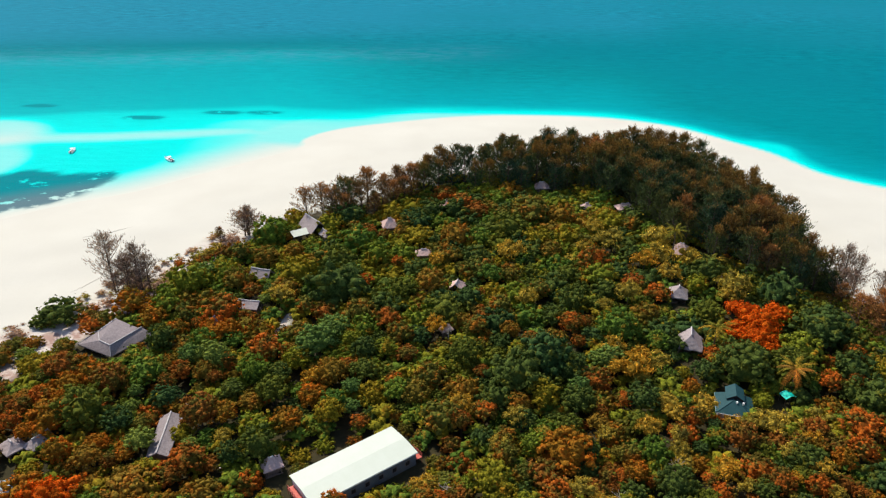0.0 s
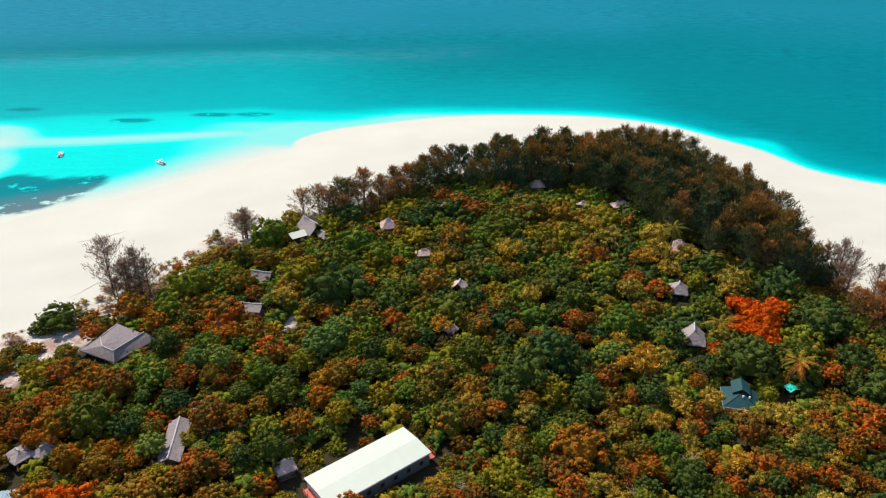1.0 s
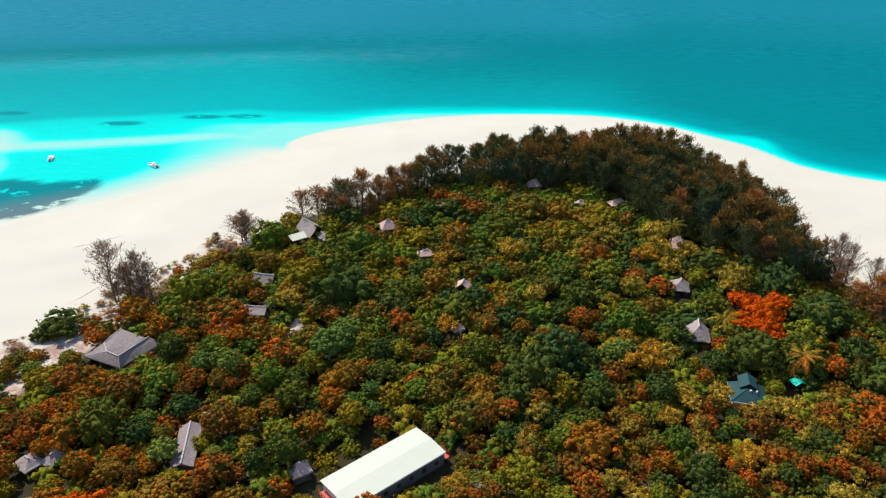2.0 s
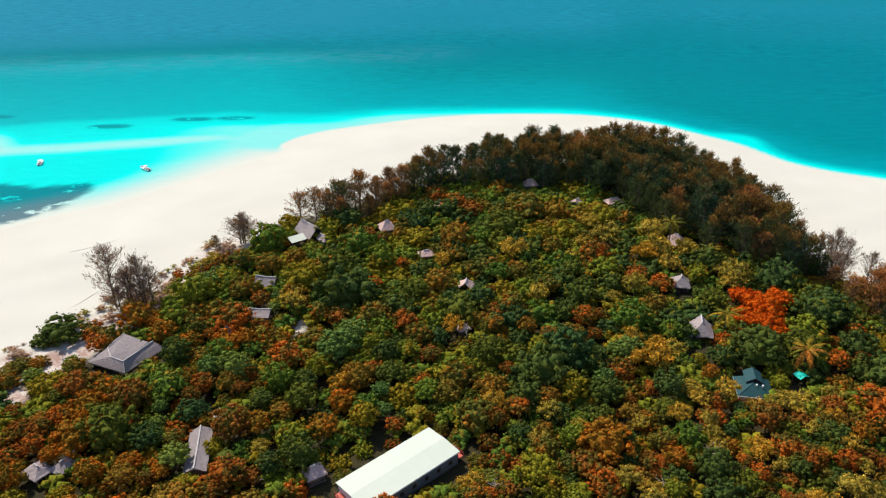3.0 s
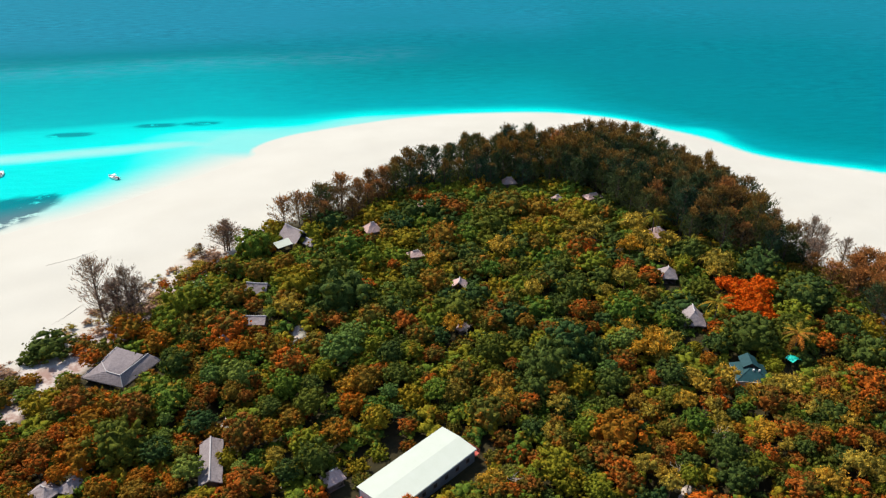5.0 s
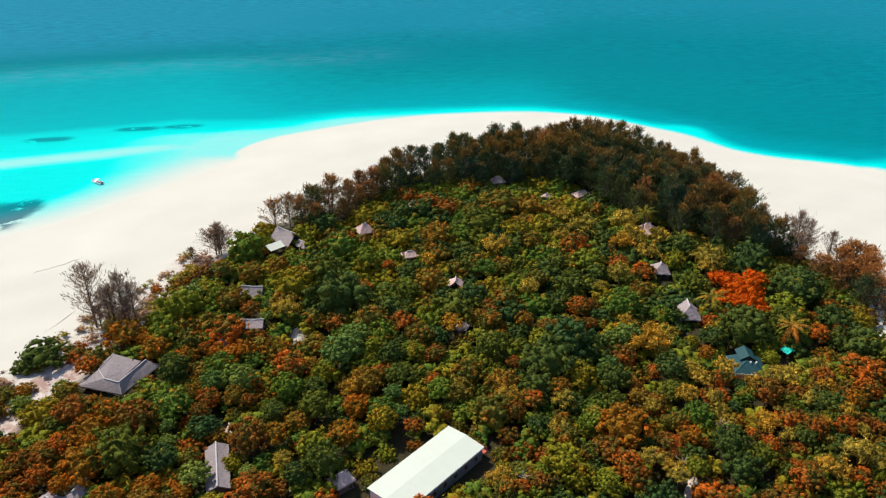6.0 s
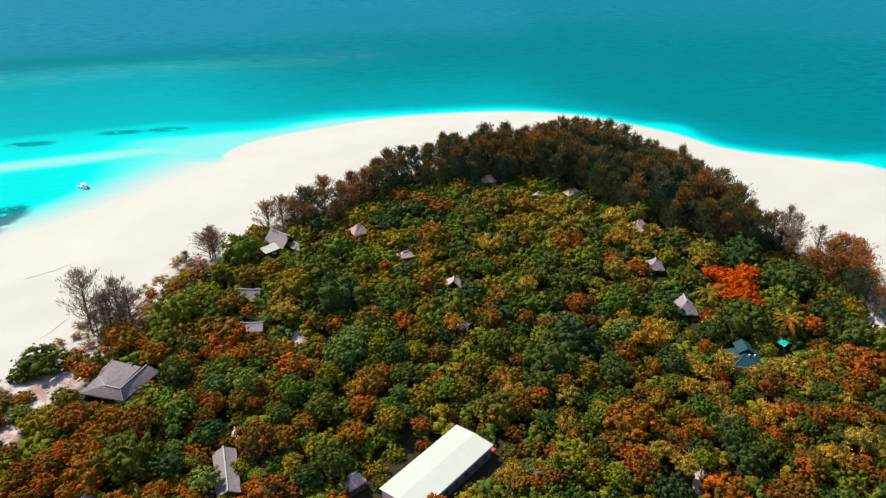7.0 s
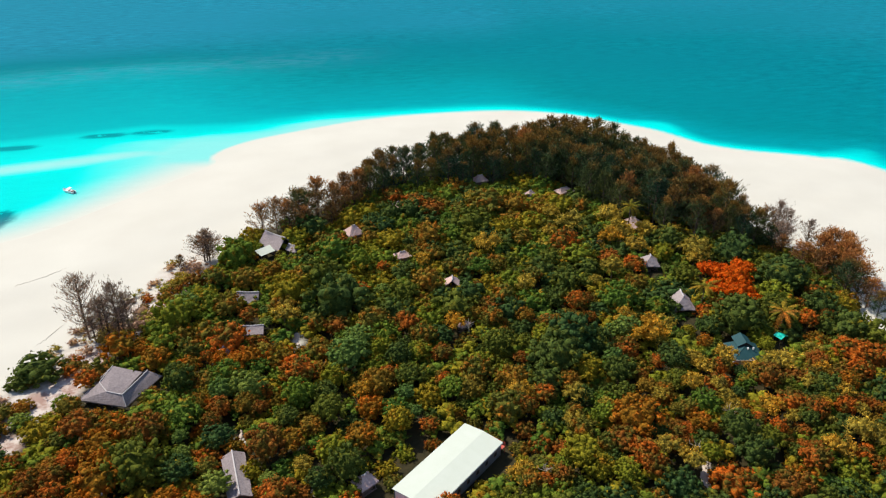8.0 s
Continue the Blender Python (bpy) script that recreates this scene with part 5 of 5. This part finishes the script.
for x, y, r, species, named in sorted(SITES, key=lambda s: (not s[4], math.hypot(s[0] + 25, s[1]))):
    if math.hypot(x - 75.6, y - 139.8) < 3.0 + 0.55 * r:          # left open so that the tarpaulin stays in the camera's view
        continue
    crown_z = 1.5 + 0.42 * r + rng.uniform(-0.5, 0.8) + 1.7 * float(waver(x, y, 0.09, 4.0)) + (2.0 if species == "flame" else 0)
    if named:
        crown_z = 4.4 + 0.34 * r + rng.uniform(-0.8, 1.0) + (1.3 if species == "amber" else 1.6 if species == "flame" else 0)
    # bronze leaves, more in the south-west, where a backlit haze glow is painted in
    turned = float(ease(x, -25, -70)) * float(ease(y, 185, 150)) + 0.35 * float(ease(x, 10, 45)) * float(ease(y, 160, 125))
    if rng.uniform() < turned * {"olive": 0.60, "green": 0.50, "dark": 0.25}.get(species, 0.0) and x > -104:
        species = "bronze"
    elif species in ("green", "olive") and rng.uniform() < 0.50 * float(ease(x, 5, 50)) * float(ease(y, 235, 200)):
        species = "dark"
    if named and x < -60 and (x < -104 or signed_distance(np.array([(x, y)]), WOOD)[0] < 1.5):      # low bushes out on the sand
        crown_z = 1.9 + 0.36 * r
    tall = rng.uniform(0.95, 1.35)
    if x < -104 and y > 150:
        tall = 0.88
    over = sight_cap(x, y, r)
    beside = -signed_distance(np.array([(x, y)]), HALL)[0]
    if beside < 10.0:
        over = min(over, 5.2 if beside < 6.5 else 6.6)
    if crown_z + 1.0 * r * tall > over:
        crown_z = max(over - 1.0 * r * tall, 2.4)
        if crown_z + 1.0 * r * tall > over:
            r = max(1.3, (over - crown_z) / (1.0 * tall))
    if near[species] < LIMIT[species] and y > 88:
        near[species] += 1
        plant_tree(species, x, y, r, crown_z, tall)
    else:
        shapes = TUFT_SHAPES if species == "amber" else FAR_SHAPES if y > 86 else PLAIN_SHAPES
        v, q, t = shapes[int(rng.integers(len(shapes)))]
        a = rng.uniform(0, 2 * np.pi)
        turn = np.array([[np.cos(a), -np.sin(a), 0], [np.sin(a), np.cos(a), 0], [0, 0, 1]])
        joined[species].append(((v * (r, r, r * tall)) @ turn.T + (x, y, crown_z), q, t, rng.uniform()))
        stem = tube([(x, y, 1.7), (x + 0.1, y, crown_z * 0.6), (x, y, crown_z)], [0.05 * r, 0.04 * r, 0.03 * r], 5)
        joined[species].append((*stem, 0.2))
for species, pieces in joined.items():
    if pieces:
        tint = np.concatenate([np.full(len(p[0]), p[3]) for p in pieces])
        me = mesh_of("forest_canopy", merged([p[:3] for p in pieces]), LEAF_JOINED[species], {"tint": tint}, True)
        tagged(new("forest_canopy", me), "dense canopy of " + TREE_WORDS[species][1].split(" with ")[0].replace(" in the wood", "") + " crowns", "wood", kind="stuff")


def southern_wood():
    """The wood goes on towards the island's southern beach."""
    pieces = {k: [] for k in ("green", "olive", "dark", "rust")}
    xs, ys, rs = rng.uniform(-160, 110, 5200), rng.uniform(-58, 80, 5200), np.sort(rng.uniform(4.8, 7.6, 5200))[::-1]
    deep = signed_distance(np.stack([xs, ys], 1), WOOD)
    kept = np.zeros((0, 3))
    for x, y, r, d in zip(xs, ys, rs, deep):
        if d < 0.6 * r or (len(kept) and np.any(np.hypot(kept[:, 0] - x, kept[:, 1] - y) < 0.56 * (kept[:, 2] + r))):
            continue
        kept = np.vstack([kept, (x, y, r)])
        u = rng.uniform()
        species = "rust" if u < 0.16 else "olive" if u < 0.42 else "dark" if u < 0.65 else "green"
        v, q, t = (CROWN_SHAPES if abs(x + 25) < 40 and abs(y) < 32 else FAR_SHAPES if abs(x + 25) < 80 else SPARSE_SHAPES)[int(rng.integers(4))]
        pieces[species].append((v * (r, r * rng.uniform(0.9, 1.1), r) + (x, y, 2.4 + 0.46 * r), q, t, rng.uniform()))
        pieces[species].append((*tube([(x, y, 1.7), (x, y, 2.4 + 0.4 * r)], [0.05 * r, 0.04 * r], 5), 0.2))
    for species, items in pieces.items():
        tint = np.concatenate([np.full(len(p[0]), p[3]) for p in items])
        me = mesh_of("forest_canopy", merged([p[:3] for p in items]), LEAF_JOINED[species], {"tint": tint}, True)
        tagged(new("forest_canopy", me), "dense southern canopy of " + TREE_WORDS[species][1].split(" with ")[0].replace(" in the wood", "") + " crowns", "wood", kind="stuff")


plant_tree("rust", -25.5, 103.6, 2.6, 5.6)
southern_wood()


def undergrowth():
    pieces, tint = [], []
    xs, ys = rng.uniform(-150, 120, 6000), rng.uniform(84, 290, 6000)
    deep = signed_distance(np.stack([xs, ys], 1), WOOD)
    house = signed_distance(np.stack([xs, ys], 1), HALL)
    free = np.array(CLEAR + CLEAR_MORE, float)
    for x, y, d, h in zip(xs, ys, deep, house):
        if d < 1.5 or h > -1.1 or np.any(np.hypot(free[:, 0] - x, free[:, 1] - y) < free[:, 2] * 0.8 + 0.8) or len(pieces) > 1250 or sight_cap(x, y, 2.0) < 3.6:
            continue
        v, q, t = LOW_SHAPES[int(rng.integers(4))]
        low = sight_cap(x, y, 2.5) < 6.0
        r = rng.uniform(1.3, 1.9) if low else rng.uniform(1.8, 3.0)
        pieces.append((v * (r, r, r * 0.9) + (x, y, 2.3 if low else 2.9 + rng.uniform(0, 1.2)), q, t))
        tint.append(np.full(len(v), rng.uniform()))
    me = mesh_of("undergrowth", merged(pieces), LEAF_JOINED["green"], {"tint": np.concatenate(tint)})
    return tagged(new("undergrowth", me), "low green undergrowth between the trees", "bushes", kind="stuff")


undergrowth()
LONE_WEST = ((-106.0, 186, 20.5, 0.85, "bare"), (-100.5, 185, 13.5, 1.2, "bare"), (-98.0, 186, 17.0, 0.8, "bare"), (-102.5, 187, 12.0, 1.2, "bare"), (-95.5, 187, 13.0, 1.1, "bare"), (-96.5, 184, 10.0, 1.2, "bare"), (-104.0, 184, 8.0, 1.3, "bare"),
                        (-77, 226.5, 11.5, 1.3, "bare"), (-76.2, 225.8, 10.0, 1.5, "bare"), (-77.8, 226.0, 9.0, 1.6, "open"), (-84.5, 220, 6.5, 1.1, "red"))
LONE_EAST = ((112, 194, 17, 0.8, "bare"), (117, 195, 13, 0.9, "bare"), (122, 190, 11, 0.9, "bare"), (108.5, 196, 14, 0.9, "open"), (110, 189, 12, 1.0, "bare"), (114, 191, 10, 0.9, "bare"), 
                        (113.5, 152, 10, 1.4, "red"), (114.5, 157.5, 12.5, 1.4, "red"), (115.5, 163, 13.5, 1.4, "red"), (111.5, 159, 12.5, 1.4, "dark"), (112, 169, 12, 1.6, "red"), (110, 177, 10, 1.7, "red"), (113, 147, 8.5, 1.5, "dark"), (114, 174, 14, 1.5, "red"), (117.5, 175, 15.5, 1.4, "red"), (120, 171, 15, 1.4, "red"), (117, 167.5, 15, 1.4, "red"), (116, 169, 12, 1.1, "dark"), (113, 165, 10, 1.1, "dark"), (109, 186, 8.5, 1.2, "red"), (108, 190.5, 10, 1.2, "dark"))
for x, y, h, w, how in LONE_WEST + LONE_EAST:
    plant_casuarina(x, y, h, w, how)
plant_palm(66.5, 212.5, 11.4, 4.4, 19)
plant_palm(75.5, 201.5, 7.0, 4.0, 18)
plant_palm(65.5, 162.5, 7.5, 4.6, 16)
plant_palm(78.8, 144.8, 7.8, 4.8, 17, True)


# ---- beach scrub, wrack and small things ----
SCRUB_PLAIN = leaf_material("beach_scrub_leaves", [(0.0, (0.42, 0.25, 0.20)), (0.45, (0.50, 0.27, 0.17)), (0.7, (0.42, 0.27, 0.05)), (1.0, (0.26, 0.24, 0.04))], False)
SCRUB_MESHES = [mesh_of("leaves", sh, SCRUB_PLAIN) for sh in SHRUB_SHAPES]


def beach_shrub(x, y, r):
    root = thing("beach_shrub", "dry brownish shrub on the sand at the wood's edge", "shrub", pose(x, y, height_at(x, y), 0, 0, rng.uniform(0, 360)), "shrubs of the beach")
    hang("leaves", SCRUB_MESHES[int(rng.integers(4))], root).matrix_basis = Matrix.LocRotScale((0, 0, 0.5 * r), None, (r, r, r * 0.7))
    hang("stem", TRUNK_MESHES[0], root).matrix_basis = Matrix.LocRotScale((0, 0, 0.55 * r), None, (r * 0.8, r * 0.8, 0.6 * r))
    return root


def scatter_shrubs():
    along = [(-84, 226), (-90, 217), (-95, 209), (-101, 198), (-107, 190), (-111, 178), (-114, 170), (-119, 165), (-128, 162)]
    for (x0, y0), (x1, y1) in zip(along, along[1:]):
        for k in range(11):
            t = rng.uniform()
            beach_shrub(x0 + (x1 - x0) * t + rng.normal(0, 2.6), y0 + (y1 - y0) * t + rng.normal(0, 2.0), 0.5 + 1.2 * rng.uniform() ** 2)
    for k in range(34):                     # the thicket round the bare casuarinas
        a, d = rng.uniform(0, 2 * np.pi), rng.uniform() ** 0.6
        beach_shrub(-96.5 + 9.0 * d * np.cos(a) + 2.2 * d * np.sin(a), 189.0 + 8.5 * d * np.sin(a), rng.uniform(0.9, 2.4))
    for x, y, r in ((-84.5, 213, 2.0), (-88.5, 208, 2.4), (-86, 210, 1.7), (-82.5, 217.5, 2.6), (-80, 221, 2.8), (-82, 215, 2.2), (-104, 168.5, 1.8), (-104, 171, 2.0), (-119, 157, 1.3), (-122, 156, 1.8), (-108, 176, 1.6), (-105, 179, 1.9)):
        beach_shrub(x, y, r)


scatter_shrubs()


def awning(x, y, turn):
    root = thing("awning", "white sheet awning beside a thatched hut", "awning", pose(x, y, 1.9, 0, 0, turn))
    bm = box(bmesh.new(), -3.0, -1.8, 2.4, 3.0, 1.8, 2.46, 0.01)
    bmesh.ops.rotate(bm, verts=bm.verts, cent=(0, 0, 2.4), matrix=Matrix.Rotation(radians(14), 3, "X"))
    part("canopy", bm, WHITE_METAL, root)
    for sx in (-2.7, 2.7):
        part("post", box(bmesh.new(), sx - 0.05, -1.55, 0, sx + 0.05, -1.45, 2.0), TIMBER, root)
        part("post", box(bmesh.new(), sx - 0.05, 1.45, 0, sx + 0.05, 1.55, 2.75), TIMBER, root)
    return root


def beach_shelter(x, y, turn):
    root = thing("beach_shelter", "low beach shelter with a flat grey roof on the sand", "shelter", pose(x, y, 1.6, 0, 0, turn))
    part("roof", box(bmesh.new(), -3.6, -1.8, 2.2, 3.6, 1.8, 2.45, 0.03), THATCH, root)
    for sx in (-3.2, 3.2):
        for sy in (-1.5, 1.5):
            part("post", box(bmesh.new(), sx - 0.08, sy - 0.08, 0, sx + 0.08, sy + 0.08, 2.2), TIMBER, root)
    return root


def tarpaulin(x, y, turn):
    root = thing("tarpaulin_shelter", "turquoise tarpaulin stretched over poles beside the house", "tarpaulin", pose(x, y, 1.9, 0, 0, turn))
    bm = bmesh.new()
    bmesh.ops.create_grid(bm, x_segments=10, y_segments=10, size=1.0)
    for v in bm.verts:
        v.co.x, v.co.y = v.co.x * 1.5, v.co.y * 1.25
        v.co.z = 2.9 - 0.35 * abs(v.co.x) + 0.10 * noise.noise(v.co * 1.7)
    up = bmesh.ops.extrude_face_region(bm, geom=bm.faces[:])
    bmesh.ops.translate(bm, verts=[v for v in up["geom"] if isinstance(v, bmesh.types.BMVert)], vec=(0, 0, -0.02))
    part("sheet", bm, TARP, root)
    for sx, h in ((-1.4, 2.35), (1.4, 2.35), (0, 2.85)):
        for sy in (-1.0, 1.0):
            part("pole", beam([(sx, sy, 0), (sx, sy, h)], 0.04), TIMBER, root)
    return root


def sheet_shed(x, y, turn):
    root = thing("shed", "small shed with a blue-grey corrugated sheet roof", "shed", pose(x, y, 1.9, 0, 0, turn))
    bm = bmesh.new()
    n = 40
    rows = [[bm.verts.new((-3.6 + 7.2 * k / n, yy, zz + 0.05 * math.sin(k * 1.57))) for yy, zz in ((-2.6, 2.3), (2.6, 3.1))] for k in range(n + 1)]
    for a, b in zip(rows, rows[1:]):
        bm.faces.new((a[0], b[0], b[1], a[1]))
    up = bmesh.ops.extrude_face_region(bm, geom=bm.faces[:])
    bmesh.ops.translate(bm, verts=[v for v in up["geom"] if isinstance(v, bmesh.types.BMVert)], vec=(0, 0, -0.04))
    part("roof", bm, BLUE_SHEET, root)
    for w in ((-3.3, -2.3, 3.3, -2.15, 2.2), (-3.3, 2.15, 3.3, 2.3, 2.9), (-3.3, -2.14, -3.15, 2.14, 2.2), (3.15, -2.14, 3.3, 2.14, 2.2)):
        part("wall", box(bmesh.new(), w[0], w[1], 0, w[2], w[3], w[4]), TIMBER, root)
    return root


def sand_path(points, width):
    """A stretch of trodden sand between the trees, uneven along its edges."""
    line = [Vector((x, y, 0)) for x, y in points]
    rows = []
    for a, b in zip(line, line[1:]):
        n = max(2, int((b - a).length / 0.4))
        side = Vector((a.y - b.y, b.x - a.x, 0)).normalized()
        for k in range(n):
            p = a.lerp(b, k / n)
            w = width * (0.62 + 0.55 * noise.noise(p * 0.9))
            rows.append([p + side * w * s for s in (-1.0, -0.5, 0.0, 0.5, 1.0)])
    v = [(p.x, p.y, height_at(p.x, p.y) + (0.30 if 0 < k < 4 else 0.10)) for row in rows for k, p in enumerate(row)]
    q = [(5 * i + k, 5 * i + k + 1, 5 * i + k + 6, 5 * i + k + 5) for i in range(len(rows) - 1) for k in range(4)]
    me = mesh_of("sand_path", (np.array(v), np.array(q), NO_TRI), PATH_SAND, smooth=True)
    return tagged(new("sand_path", me), "pale trodden sand path between the trees", "path", kind="structure")


PATH_SAND = plain_material("trodden_sand", (0.50, 0.40, 0.34), (0.62, 0.53, 0.47), 0.8, 0.92, 0.15, 0, (1, 1, 1), 0.3)
sand_path([(-50.6, 176.0), (-51.2, 172.6), (-51.6, 169.5)], 1.5)
sand_path([(-52.2, 167.6), (-53.0, 163.0)], 1.3)
sand_path([(-66.6, 133.8), (-65.2, 137.4), (-64.8, 139.0)], 0.9)
sand_path([(-51.2, 114.6), (-50.6, 118.4), (-52.0, 121.4)], 1.0)
sand_path([(32.8, 105.2), (30.6, 102.8), (29.0, 100.4), (29.4, 96.0)], 1.2)


def wrack_line(points, r):
    pts = []
    for (x0, y0), (x1, y1) in zip(points, points[1:]):
        for k in range(10):
            t = k / 10
            pts.append((x0 + (x1 - x0) * t + rng.normal(0, 0.12), y0 + (y1 - y0) * t + rng.normal(0, 0.25)))
    pts = [(x, y, height_at(x, y) + 0.03) for x, y in pts]
    ob = new("driftwood_branch", mesh_of("driftwood_branch", tube(pts, list(np.linspace(r, r * 0.4, len(pts))), 5), WRACK, smooth=True))
    return tagged(ob, "long thin dark line of driftwood on the pale sand", "driftwood")


awning(-58.2, 225.0, 35)
beach_shelter(-68.0, 235.0, 25)
tarpaulin(76.9, 141.9, 20)
sheet_shed(-94.0, 104.0, 10)
wrack_line([(-134, 222), (-126, 227), (-119, 233)], 0.12)
wrack_line([(-121, 183), (-117, 190), (-114, 197)], 0.10)


DEAD_WOOD = plain_material("bleached_wood", (0.42, 0.34, 0.28), (0.60, 0.52, 0.45), 3.0, 0.9, 0.2, 0, (1, 1, 0.3), 0.3)


def dead_tree(x, y, h):
    """A leafless tree of bleached crooked branches."""
    root = thing("dead_tree", "leafless tree with bleached pale branches among the crowns", "tree", pose(x, y, 1.8, 0, 0, rng.uniform(0, 360)), "dead trees of the wood")
    hang("trunk", mesh_of("trunk", tube([(0, 0, 0), (0.3, 0.1, h * 0.35), (0.1, 0.3, h * 0.65)], [0.20, 0.15, 0.10], 6), DEAD_WOOD, smooth=True), root)
    for k in range(11):
        a, z = k * 2.4, h * rng.uniform(0.35, 0.65)
        out = h * rng.uniform(0.18, 0.36)
        tip = (out * math.cos(a), out * math.sin(a), z + h * rng.uniform(0.12, 0.38))
        mid = (tip[0] * 0.55 + rng.normal(0, 0.3), tip[1] * 0.55 + rng.normal(0, 0.3), z + (tip[2] - z) * 0.65)
        hang("branch", mesh_of("branch", tube([(0.15, 0.15, z), mid, tip], [0.06, 0.04, 0.015], 5), DEAD_WOOD, smooth=True), root)
    return root


for x, y, h in ((44, 115.5, 6.5), (-3.5, 108.0, 6.0), (-5.0, 164.0, 5.8), (31, 107, 5.8)):
    dead_tree(x, y, h)
for x, y, r in ((106, 188, 2.0), (110, 191, 2.2), (114, 190, 1.8), (117, 184, 2.4), (112, 187, 2.0), (119, 181, 2.2), (115, 181, 2.0), (121, 186, 1.6)):
    beach_shrub(x, y, r)
